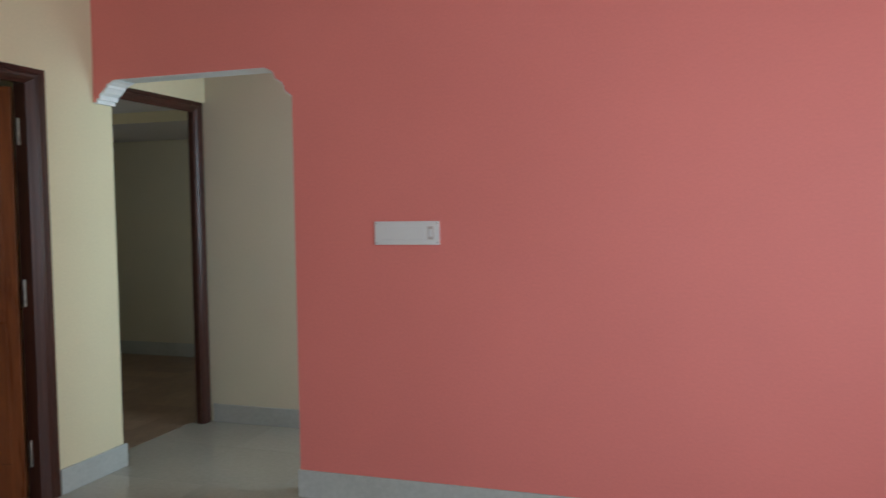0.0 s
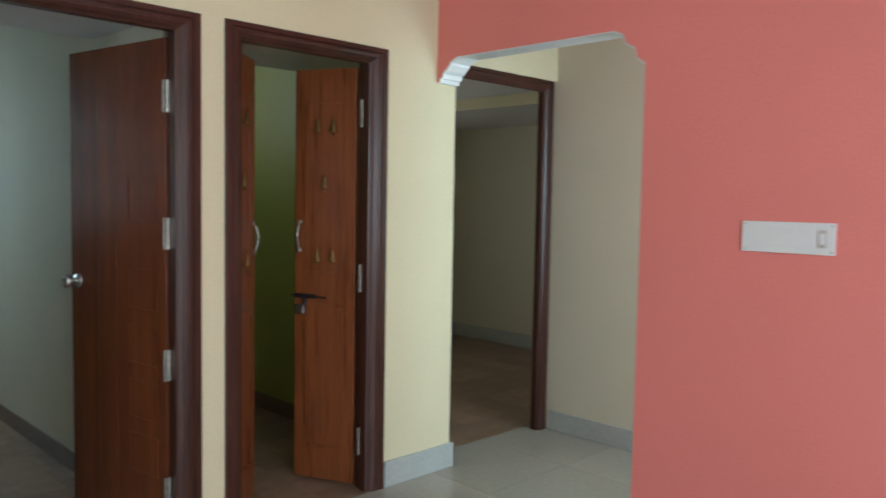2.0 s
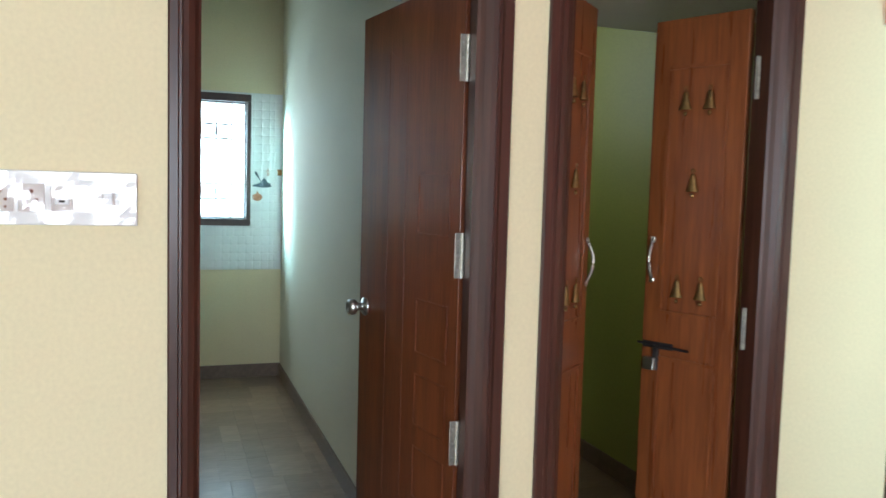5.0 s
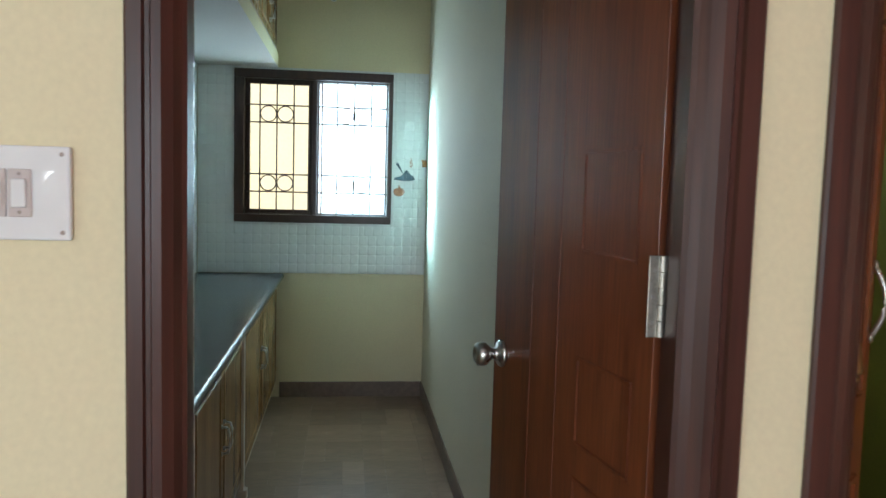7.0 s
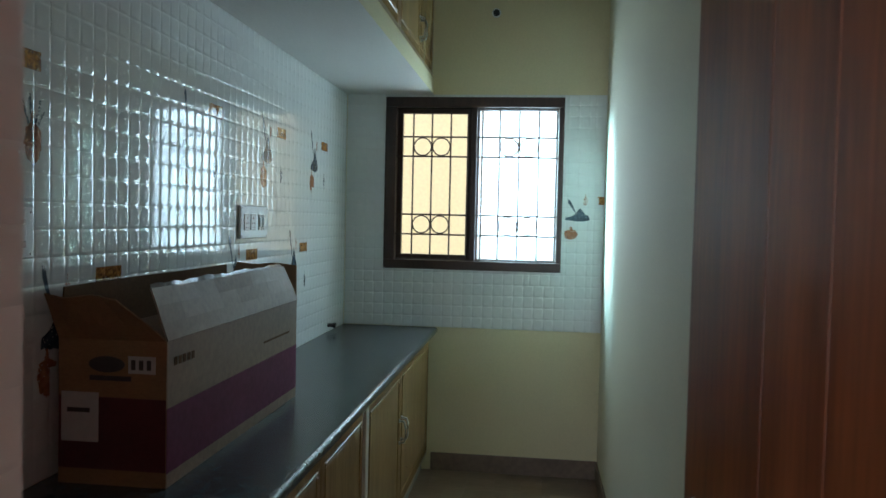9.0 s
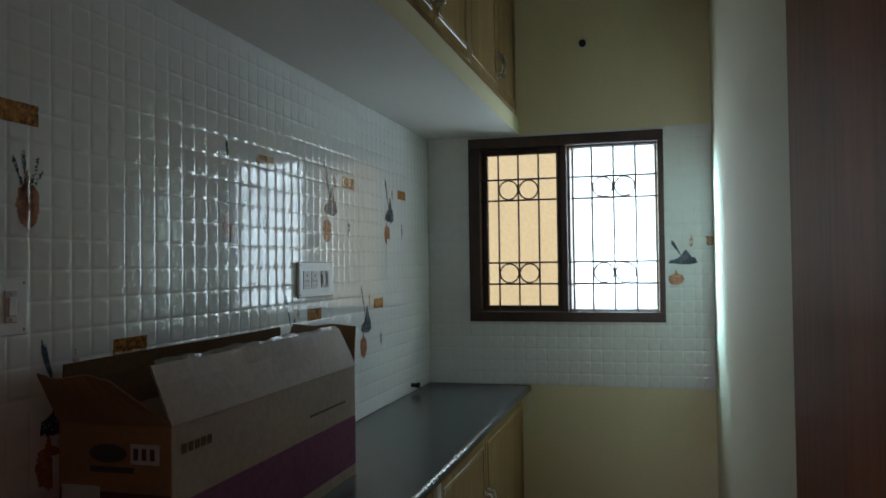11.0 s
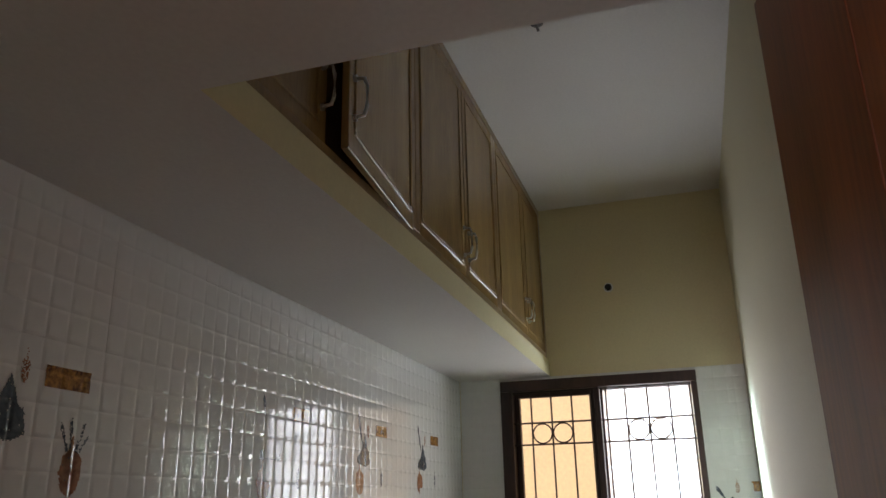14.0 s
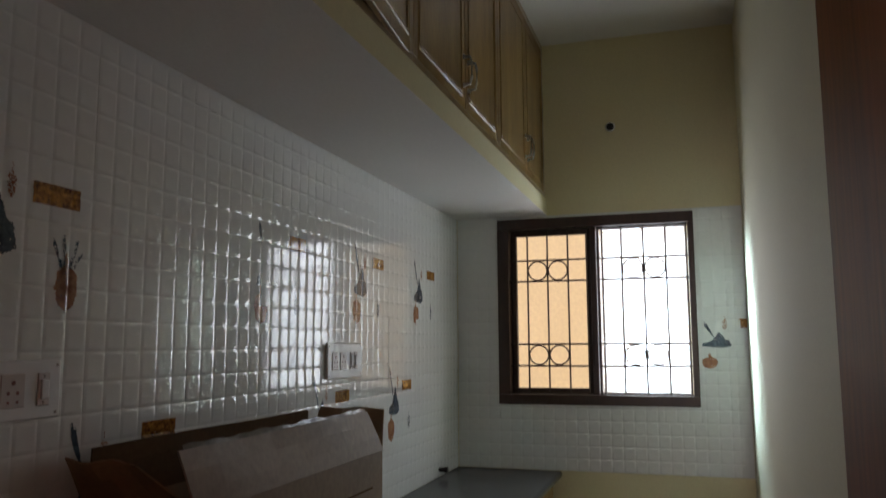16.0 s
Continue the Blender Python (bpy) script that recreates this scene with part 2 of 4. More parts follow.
def part(name, bm, mat, parent, label="", smooth=False, at=None):
    ob = new(name, mesh(name, bm, mat, smooth))
    ob.parent = parent
    if at is not None:
        ob.matrix_basis = at
    return tagged(ob, label=label) if label else ob


def thing(name, label, category, m=None, group=""):
    ob = new(name)
    ob.empty_display_size = 0.1
    if m is not None:
        ob.matrix_basis = m
    return tagged(ob, label, category, group)


def single(name, bm, mat, label, category, m=None, smooth=False, group=""):
    ob = new(name, mesh(name, bm, mat, smooth))
    if m is not None:
        ob.matrix_basis = m
    return tagged(ob, label, category, group)


def structure(name, bm, mat, label="", category=""):
    return tagged(new(name, mesh(name, bm, mat)), label, category, kind="structure")


# ---- plan ----
WX, WI = -2.734, -2.93          # faces of the wall with the doors
CY = 3.578                       # coral wall face
KS, KN, KW = 0.806, 2.246, -6.736   # kitchen faces: tiled wall, right wall, window wall
TOP = 3.033                     # ceilings
LOFT, LOFT_T, LOFT_Y, LOFT_X = 2.109, 2.194, 1.294, -3.616
EAST, SOUTH = 2.4, -2.3

# ---- ground, floors, ceilings ----
structure("ground", block(blank(), -400, 400, -400, 400, -0.5, -0.25), GROUND, "bare earth ground round the house", "ground")
structure("floor", block(blank(), -7.0, EAST + 0.2, SOUTH - 0.2, 6.8, -0.2, -0.006), JOINT, "floor bed under the tiles", "floor")
# the east overhang is added, out of view, to block sun at the window
structure("ceiling", block(blank(), -7.0, EAST + 2.6, SOUTH - 0.9, 6.8, TOP, TOP + 0.15), WHITE, "plain white painted ceiling, extended unseen past the east wall as a sunshade", "ceiling")

# ---- walls ----
bm = blank()
block(bm, WI, WX, SOUTH, 1.460, 0, TOP)
block(bm, WI, WX, 1.460, 2.297, 2.094, TOP)
block(bm, WI, WX, 2.297, 2.412, 0, TOP)
block(bm, WI, WX, 2.412, 3.246, 2.096, TOP)
block(bm, WI, WX, 3.246, 3.708, 0, TOP)
wall_west = structure("wall_west", bm, CREAM, "cream painted wall with two dark door frames", "wall")
bm = blank()
block(bm, WI, -2.806, 3.708, 4.655, 2.122, TOP)
structure("wall_lintel", bm, CREAM, "cream wall above the bedroom door", "wall")
structure("wall_vestibule", block(blank(), WI, -0.4, 4.655, 4.855, 0, TOP), CREAM_COOL, "cream painted wall behind the arch", "wall")
bm = blank()
block(bm, -0.4, -0.2, CY + 0.13, 4.855, 0, 0.9)
block(bm, -0.4, -0.2, CY + 0.13, 4.855, 2.1, TOP)
block(bm, -0.4, -0.2, CY + 0.13, 3.85, 0.9, 2.1)
block(bm, -0.4, -0.2, 4.55, 4.855, 0.9, 2.1)
structure("wall_vestibule_end", bm, CREAM, "plain cream wall with a window opening closing the passage", "wall")

# coral wall with the cut-corner arch
ARCH_R, ARCH_T = -1.562, 2.100
bm = blank()
hx = [(ARCH_R, 0), (ARCH_R, 1.955), (ARCH_R - 0.035, 1.980), (ARCH_R - 0.05, 2.02), (ARCH_R - 0.09, 2.045), (ARCH_R - 0.105, 2.080), (ARCH_R - 0.15, ARCH_T)]
prism(bm, hx + [(WX, ARCH_T), (WX, TOP), (EAST, TOP), (EAST, 0)], CY, CY + 0.13)
wall_coral = structure("wall_coral", bm, CORAL, "coral red painted wall with an arched opening", "wall")
bm = blank()
prism(bm, [(u - 0.002, z) for u, z in hx[1:]] + [(WX, ARCH_T), (WX, ARCH_T - 0.004)] + [(u - 0.006, z - 0.004) for u, z in hx[:0:-1]], CY + 0.006, CY + 0.126)
structure("trim_arch_soffit", bm, TRIM, "white painted underside of the arch", "trim")

# stepped bracket at the wall end of the arch: coral face, white underside
prof = [(0.0, 1.985), (0.022, 1.985), (0.024, 2.003), (0.040, 2.005), (0.044, 2.026), (0.050, 2.030), (0.066, 2.040), (0.086, 2.060), (0.092, 2.064), (0.096, 2.076), (0.112, 2.080), (0.128, 2.089), (0.150, 2.0955)]
bracket = thing("arch_bracket", "stepped plaster bracket, coral in front and white below", "bracket")
part("body", prism(blank(), [(WX + u * 0.97, z + 0.003) for u, z in prof] + [(WX + 0.146, ARCH_T - 0.0005), (WX, ARCH_T - 0.0005)], CY - 0.0015, CY + 0.128), CORAL, bracket)
part("underside", prism(blank(), [(WX + u + 0.006, z - 0.004) for u, z in prof] + [(WX + u * 0.97, z + 0.0028) for u, z in prof[::-1]], CY - 0.006, CY + 0.127), TRIM, bracket, "white painted steps")

# living room shell behind the walk
bm = blank()
block(bm, EAST, EAST + 0.2, SOUTH - 0.2, CY + 0.13, 0, 0.9)
block(bm, EAST, EAST + 0.2, SOUTH - 0.2, CY + 0.13, 2.12, TOP)
block(bm, EAST, EAST + 0.2, SOUTH - 0.2, 0.3, 0.9, 2.12)
block(bm, EAST, EAST + 0.2, 1.9, CY + 0.13, 0.9, 2.12)
structure("wall_east", bm, CREAM, "plain cream wall with a window opening", "wall")
bm = blank()
block(bm, WI, 0.2, SOUTH - 0.2, SOUTH, 0, TOP)
block(bm, 1.2, EAST, SOUTH - 0.2, SOUTH, 0, TOP)
block(bm, 0.2, 1.2, SOUTH - 0.2, SOUTH, 2.1, TOP)
structure("wall_south", bm, CREAM, "plain cream wall with an open doorway", "wall")

# kitchen walls
structure("wall_kitchen_south", block(blank(), KW - 0.2, WI, KS - 0.2, KS - 0.009, 0, TOP), CREAM_COOL, "kitchen wall clad in white relief tiles", "wall")
structure("wall_kitchen_north", block(blank(), KW - 0.2, WI, KN, KN + 0.115, 0, TOP), CREAM_COOL, "cream kitchen wall lit from the window, cool daylight in its colour", "wall")
WY0, WY1, WZ0, WZ1 = 1.028, 2.018, 1.137, 2.093
bm = blank()
block(bm, KW - 0.2, KW - 0.010, KS - 0.009, WY0, 0, TOP)
block(bm, KW - 0.2, KW - 0.010, WY1, KN, 0, TOP)
block(bm, KW - 0.2, KW - 0.010, WY0, WY1, 0, WZ0)
block(bm, KW - 0.2, KW - 0.010, WY0, WY1, WZ1, TOP)
structure("wall_kitchen_west", bm, CREAM, "cream kitchen wall with a grilled sliding window", "wall")

# puja room and bedroom
structure("wall_puja_south", block(blank(), -4.9, WI, KN + 0.115, KN + 0.125, 0, TOP), GREEN, "olive green painted wall of the small room", "wall")
structure("wall_puja_north", block(blank(), -4.9, WI, 3.59, 3.708, 0, TOP), [GREEN], "olive green painted wall of the small room", "wall")
# the opening in this unseen wall is added for the fill lamp
bm = blank()
block(bm, -5.1, -4.9, KN + 0.115, 3.708, 0, 1.7)
block(bm, -5.1, -4.9, KN + 0.115, 3.708, 2.6, TOP)
block(bm, -5.1, -4.9, KN + 0.115, 2.5, 1.7, 2.6)
block(bm, -5.1, -4.9, 3.2, 3.708, 1.7, 2.6)
structure("wall_puja_west", bm, GREEN, "olive green wall with an added opening, out of view", "wall")
structure("wall_bedroom_south", block(blank(), -5.6, WI, 3.708, 3.718, 0, TOP), CREAM_COOL, "cream bedroom wall", "wall")
structure("wall_bedroom_north", block(blank(), -5.8, -2.5, 6.60, 6.80, 0, TOP), CREAM_COOL, "cream bedroom wall", "wall")
# unseen west wall, its opening added to let the bedroom lamp in
bm = blank()
block(bm, -5.8, -5.6, 3.59, 6.65, 0, 0.9)
block(bm, -5.8, -5.6, 3.59, 6.65, 2.1, TOP)
block(bm, -5.8, -5.6, 3.59, 4.1, 0.9, 2.1)
block(bm, -5.8, -5.6, 5.1, 6.65, 0.9, 2.1)
structure("wall_bedroom_west", bm, CREAM_COOL, "cream bedroom wall with an added opening, out of view", "wall")
structure("wall_bedroom_east", block(blank(), WI, -2.74, 4.855, 6.60, 0, TOP), CREAM_COOL, "cream bedroom wall", "wall")


def loft(name, boxes, label):
    bm = blank()
    for b in boxes:
        block(bm, *b)
    bmesh.ops.recalc_face_normals(bm, faces=bm.faces[:])
    for f in bm.faces:
        f.material_index = 0 if f.normal.z < -0.5 else 1
    return structure(name, bm, [WHITE, CREAM], label, "loft slab")


loft("loft_kitchen", [(KW - 0.01, WI, KS - 0.009, LOFT_Y, LOFT, LOFT_T), (LOFT_X, WI, LOFT_Y, KN, LOFT, LOFT_T)], "concrete loft slab with white underside")
loft("loft_puja", [(-3.66, WI, KN + 0.125, 3.59, LOFT, LOFT_T)], "concrete loft slab with white underside")
loft("loft_bedroom", [(-5.6, WI, 5.32, 6.60, LOFT, LOFT_T)], "concrete loft slab with white underside")
structure("wall_bedroom_loft", block(blank(), -5.6, WI, 5.34, 5.36, LOFT_T, TOP), WHITE, "plain white boarding over the bedroom loft", "wall")


def skirting(name, runs, mat, label, proud_runs=()):
    bm = blank()
    for r in runs:
        block(bm, *r)
    bmesh.ops.bevel(bm, geom=bm.edges[:], offset=0.002, segments=1, affect="EDGES")
    return structure(name, bm, mat, label, "baseboard")


H, S = 0.128, 0.010
skirting("baseboard_west", [(WX, WX + S, SOUTH, 1.450, 0, H)], SKIRT, "grey glazed tile skirting")
skirting("baseboard_pier", [(WX, WX + S, 2.305, 2.404, 0, H)], SKIRT, "grey glazed tile skirting")
skirting("baseboard_corner", [(WX, WX + 0.013, 3.256, 3.728, 0, H), (-2.80, WX, 3.708, 3.728, 0, H)], SKIRT, "grey glazed tile skirting turning the wall end")
skirting("baseboard_coral", [(ARCH_R - S, EAST, CY - S, CY, 0, 0.135), (ARCH_R - S, ARCH_R, CY, CY + 0.13, 0, 0.135)], SKIRT, "grey glazed tile skirting on the coral wall")
skirting("baseboard_vestibule", [(-2.80, -0.4, 4.645, 4.655, 0, 0.12)], SKIRT, "grey glazed tile skirting")
skirting("baseboard_kitchen", [(KW - 0.01, -2.95, KN - S, KN, 0, 0.1), (KW - 0.01, KW, 1.32, KN - S, 0, 0.1)], BROWN_SK, "brown tile skirting in the kitchen")
skirting("baseboard_puja", [(-4.9, WI, 3.58, 3.59, 0, 0.1), (-4.9, -4.89, KN + 0.125, 3.58, 0, 0.1)], BROWN_SK, "brown tile skirting")
skirting("baseboard_bedroom", [(-5.6, WI, 6.59, 6.60, 0, 0.13), (-5.6, -5.59, 3.72, 6.59, 0, 0.13)], SKIRT, "grey tile skirting in the bedroom")

# ---- neighbour outside the kitchen window ----
nb = thing("neighbour_house", "cream painted house close behind the kitchen window", "house")
part("wall", block(blank(), -8.75, -8.55, -6, 9, -0.25, 6.2), OUTER, nb)
part("roof", block(blank(), -12, -8.45, -6.1, 9.1, 6.2, 6.35), WHITE, nb)

# ---- door frames ----


def door_frame(name, y0, y1, top, wl, wr, wt, label, depth=(-2.835, -2.722), groove=True, wh=None):
    """Moulded frame in the wall of the doors: jambs along z, head along y."""
    f = thing(name, label, "door frame")
    x0, x1 = depth

    def jamb(a, b, flip):
        w = b - a
        pr = [(0, x0), (0, x1 - 0.004), (0.004, x1), (0.30 * w, x1), (0.34 * w, x1 - 0.006), (0.42 * w, x1 - 0.006), (0.46 * w, x1 - 0.001), (0.62 * w, x1 - 0.003), (0.80 * w, x1 - 0.012), (0.92 * w, x1 - 0.022), (w, x1 - 0.026), (w, x0 + 0.045), (w - 0.012, x0 + 0.043), (w - 0.012, x0)]
        return [((b - u) if flip else (a + u), x) for u, x in pr]

    def mitred(rings):
        bm = blank()
        a, b = ([bm.verts.new(v) for v in r] for r in rings)
        bm.faces.new(a)
        bm.faces.new(b[::-1])
        for k in range(len(a)):
            bm.faces.new((a[k], b[k], b[(k + 1) % len(a)], a[(k + 1) % len(a)]))
        return bm

    for a, w, flip in ((y0, wl, False), (y1 - wr, wr, True)):
        outer = a + w if flip else a
        foot = jamb(a, a + w, flip)
        part("jamb", mitred(([(x, y, 0) for y, x in foot], [(x, y, top - abs(y - outer) * wt / w) for y, x in foot])), FRAME, f)
    across = [(u, x) for u, x in jamb(0, wt, False)]
    part("head", mitred(([(x, y0 + u * wl / wt + 0.0003, top - u) for u, x in across], [(x, y1 - u * wr / wt - 0.0003, top - u) for u, x in across])), FRAME, f)
    return f


door_frame("kitchen_door_frame", 1.453, 2.303, 2.098, 0.073, 0.096, 0.075, "dark brown moulded wooden door frame of the kitchen")
door_frame("puja_door_frame", 2.406, 3.250, 2.100, 0.086, 0.098, 0.072, "dark brown moulded wooden door frame of the small room")
door_frame("bedroom_door_frame", 3.712, 4.638, 2.127, 0.10, 0.085, 0.075, "dark brown wooden door frame behind the arch", depth=(-2.876, -2.812))

# ---- hinged leaves ----


def hinge(parent, z0, z1, u, v0, v1):
    """An open butt hinge seen on its plates: they lie across the leaf's end, at u, from v0 to v1."""
    vm = (v0 + v1) / 2
    h = part("hinge", soft_block(u, u + 0.003, v0, vm - 0.005, z0, z1, 0.001, 1), HINGE, parent, "speckled steel butt hinge")
    bm = blank()
    n = 5
    for k in range(n):
        a, b = z0 + (z1 - z0) * k / n, z0 + (z1 - z0) * (k + 1) / n
        rod(bm, (u - 0.001, vm, a + 0.0006), (u - 0.001, vm, b - 0.0006), 0.0055, 10)
    part("knuckle", bm, HINGE, h, smooth=False)
    part("wing", soft_block(u, u + 0.003, vm + 0.005, v1, z0, z1, 0.001, 1), HINGE, h)
    for k in range(3):
        zs = z0 + (z1 - z0) * (0.18 + 0.32 * k)
        for v in (v0 + 0.008, v1 - 0.007):
            part("screw", rod(blank(), (u - 0.001, v, zs), (u + 0.001, v, zs), 0.0035, 8), STEEL, h)
    return h


# kitchen door: u along the leaf, face at v = 0 looking to -v
LW, LT, LH = 0.693, 0.035, 2.0
kd = thing("kitchen_door", "red-brown veneered flush door with carved squares, standing open", "door")
ang = math.degrees(math.atan2(-0.114, -0.684))
kd.matrix_basis = pose(-2.828, 2.206, 0.008, 0, 0, ang) @ Matrix.Diagonal((1, -1, 1, 1))
part("leaf", soft_block(0.0, LW, 0.0, LT, 0.0, LH, 0.0012), LEAF, kd)
for z0, z1 in ((1.285, 1.475), (0.925, 1.095), (0.70, 0.865), (0.475, 0.64), (0.25, 0.415)):
    bm = ring(blank(), 0.055, 0.255, z0, z1, 0.009, -0.003, 0.001)
    bmesh.ops.bevel(bm, geom=bm.edges[:], offset=0.0025, segments=2, affect="EDGES")
    part("carved_square", bm, GROOVE, kd)
for u0, z0, u1, z1 in ((0.345, 0.10, 0.345, 1.80), (0.475, 0.10, 0.475, 1.86), (0.345, 1.80, 0.475, 1.86)):
    part("beading", rod(blank(), (u0, 0.0012, z0), (u1, 0.0012, z1), 0.0022, 8), GROOVE, kd)
for z0, z1 in ((1.712, 1.836), (1.184, 1.308), (0.666, 0.790), (0.155, 0.280)):
    hinge(kd, z0, z1, -0.023, -0.027, 0.017)
kn = part("door_knob", lathe(blank(), [(0.030, 0), (0.032, 0.004), (0.028, 0.010), (0.014, 0.014), (0.012, 0.026), (0.018, 0.034), (0.026, 0.042), (0.028, 0.052), (0.026, 0.062), (0.018, 0.068), (0.012, 0.068), (0.011, 0.065)], 24, Matrix.Translation((LW - 0.055, 0, 1.014)) @ pose(0, 0, 0, 90, 0, 0)), STEEL, kd, "round steel door knob", smooth=True)
part("latch_plate", soft_block(LW - 0.0005, LW + 0.0015, 0.006, 0.030, 0.95, 1.06, 0.0005, 1), STEEL, kd, "steel latch plate")


def bell(parent, u, z):
    b = part("bell", lathe(blank(), [(0.001, 0.040), (0.006, 0.038), (0.010, 0.030), (0.013, 0.012), (0.018, -0.010), (0.024, -0.026), (0.025, -0.030), (0.020, -0.030)], 16, Matrix.Translation((u, -0.004, z)) @ Matrix.Diagonal((0.85, 0.55, 0.85, 1))), BRASS, parent, "small brass bell", smooth=True)
    part("loop", sweep(blank(), [(u + 0.006 * math.cos(a), -0.005, z + 0.044 + 0.006 * math.sin(a)) for a in [k * 0.5 for k in range(14)]], 0.0016, 6), BRASS, b)
    part("clapper", lathe(blank(), [(0.001, -0.046), (0.006, -0.041), (0.006, -0.036), (0.002, -0.030)], 10, Matrix.Translation((u, -0.005, z))), BRASS, b)


def pull(parent, u, z, span=0.13, out=0.04, mat=None, lab="curved chrome pull handle", r=0.007, m=None):
    path = [(u, -out * math.sin(math.pi * k / 12), z - span / 2 + span * k / 12) for k in range(13)]
    h = part("handle", sweep(blank(), path, r, 10), mat or STEEL, parent, lab, smooth=True)
    for s in (-1, 1):
        part("foot", lathe(blank(), [(r * 1.9, 0), (r * 1.9, 0.003), (r * 1.2, 0.006)], 12, Matrix.Translation((u, 0, z + s * span / 2)) @ pose(0, 0, 0, 90)), mat or STEEL, h)
    return h


def puja_leaf(label, m, w):
    d = thing("puja_door_leaf", label, "door", m)
    part("leaf", soft_block(0, w, 0.004, 0.036, 0, 2.012, 0.003), PUJA, d)
    for z0, z1 in ((0.16, 0.88), (1.02, 1.86)):
        bm = ring(blank(), 0.055, w - 0.055, z0, z1, 0.018, -0.004, 0.005)
        bmesh.ops.bevel(bm, geom=bm.edges[:], offset=0.004, segments=2, affect="EDGES")
        part("moulding", bm, PUJA, d)
    for u, z in ((0.118, 1.735), (w - 0.125, 1.735), (w / 2, 1.465), (0.118, 1.11), (w - 0.125, 1.11)):
        bell(d, u, z)
    pull(d, w - 0.028, 1.205, 0.14, 0.024, r=0.0052)
    for z0, z1 in ((1.728, 1.858), (0.948, 1.081), (0.158, 0.292)):
        hinge(d, z0, z1, -0.040, -0.028, 0.010)
    part("edge_bead", block(blank(), w, w + 0.004, 0.010, 0.030, 0.02, 1.98), PUJA, d)
    return d


PWR = 0.328
pr = puja_leaf("polished teak door leaf with brass bells, half open", pose(-2.850, 3.156, 0.008, 0, 0, -90 - 65) @ Matrix.Diagonal((1, -1, 1, 1)), PWR)
pl = puja_leaf("polished teak door leaf with brass bells, half open", pose(-2.850, 2.500, 0.008, 0, 0, 90 + 41), PWR)
# tower bolt and hasp on one leaf
bolt = part("tower_bolt", soft_block(0.21, PWR - 0.005, -0.003, 0.003, 0.900, 0.922, 0.001, 1), IRON, pr, "dark iron tower bolt")
part("rod", rod(blank(), (0.15, -0.008, 0.908), (PWR + 0.012, -0.008, 0.914), 0.0045, 10), IRON, bolt)
part("hasp", soft_block(PWR - 0.068, PWR - 0.048, -0.010, 0.003, 0.825, 0.90, 0.002, 1), IRON, bolt)
part("lock_body", soft_block(PWR - 0.062, PWR - 0.018, -0.022, 0.003, 0.825, 0.868, 0.004), STEEL, bolt, "small steel padlock")

# ---- kitchen window ----
win = thing("kitchen_window", "dark brown sliding window with an iron grille, one half open", "window")
FX0, FX1 = KW - 0.115, KW + 0.012
for nm, b in (("window_sill", (FX0, FX1, WY0, WY1, WZ0, WZ0 + 0.050)), ("window_head", (FX0, FX1, WY0, WY1, WZ1 - 0.055, WZ1)), ("window_stile", (FX0, FX1, WY0, WY0 + 0.061, WZ0 + 0.05, WZ1 - 0.055)), ("window_stile", (FX0, FX1, WY1 - 0.030, WY1, WZ0 + 0.05, WZ1 - 0.055)), ("mullion", (FX0 + 0.02, FX1 - 0.01, 1.512, 1.541, WZ0 + 0.05, WZ1 - 0.055))):
    part(nm, soft_block(*b, 0.004), WINDOW, win)
# sliding sash behind the left half, pane in the right half
for y0, y1, lab in ((1.0895, 1.5115, "open"), (1.5415, 1.986, "")):
    s = ring(blank(), y0, y1, WZ0 + 0.051, WZ1 - 0.056, 0.029 if lab else 0.010, KW - 0.075, KW - 0.045)
    bmesh.ops.transform(s, matrix=Matrix(((0, 1, 0, 0), (1, 0, 0, 0), (0, 0, 1, 0), (0, 0, 0, 1))), verts=s.verts[:])
    bmesh.ops.bevel(s, geom=s.edges[:], offset=0.002, segments=1, affect="EDGES")
    sash = part("sash", s, WINDOW, win)
    if not lab:
        pane = part("pane", block(blank(), KW - 0.066, KW - 0.061, y0 + 0.010, y1 - 0.010, WZ0 + 0.061, WZ1 - 0.066), PANE, sash, "bright frosted glass pane")
        pane.visible_shadow = False
# grille of bars and rings
GX = KW - 0.020
g = part("grille", blank(), GRILLE, win, "black iron grille with rings")
for y in (1.183, 1.288, 1.394, 1.496, 1.570, 1.666, 1.774, 1.882, 1.981):
    part("bar", rod(blank(), (GX, y, WZ0 + 0.03), (GX, y, WZ1 - 0.03), 0.0046, 8), GRILLE, g)
for z in (1.330, 1.441, 1.766, 1.875, 1.189, 2.032):
    part("rail", rod(blank(), (GX, WY0 + 0.03, z), (GX, WY1 - 0.02, z), 0.0046, 8), GRILLE, g)
for y in (1.2355, 1.341, 1.720, 1.828):
    for z in (1.3855, 1.8205):
        part("ring", sweep(blank(), [(GX - 0.002, y + 0.049 * math.cos(a * math.pi / 14), z + 0.049 * math.sin(a * math.pi / 14)) for a in range(29)], 0.0038, 8), GRILLE, g)

# ---- counter and cabinets ----
CT, CF = 0.810, 1.342
worktop = thing("kitchen_worktop", "dark grey polished granite kitchen worktop along the tiled wall", "worktop")
part("slab", block(blank(), KW - 0.005, WI + 0.004, KS - 0.004, CF - 0.040, CT - 0.018, CT), GRANITE, worktop)
bm = block(blank(), KW - 0.005, WI + 0.004, CF - 0.0398, CF, CT - 0.036, CT)
es = [e for e in bm.edges if all(abs(v.co.y - CF) < 1e-5 for v in e.verts) and abs(e.verts[0].co.z - e.verts[1].co.z) < 1e-5]
bmesh.ops.bevel(bm, geom=es, offset=0.015, segments=5, affect="EDGES", profile=0.5)
part("nosing", bm, GRANITE, worktop, "rounded polished front edge")


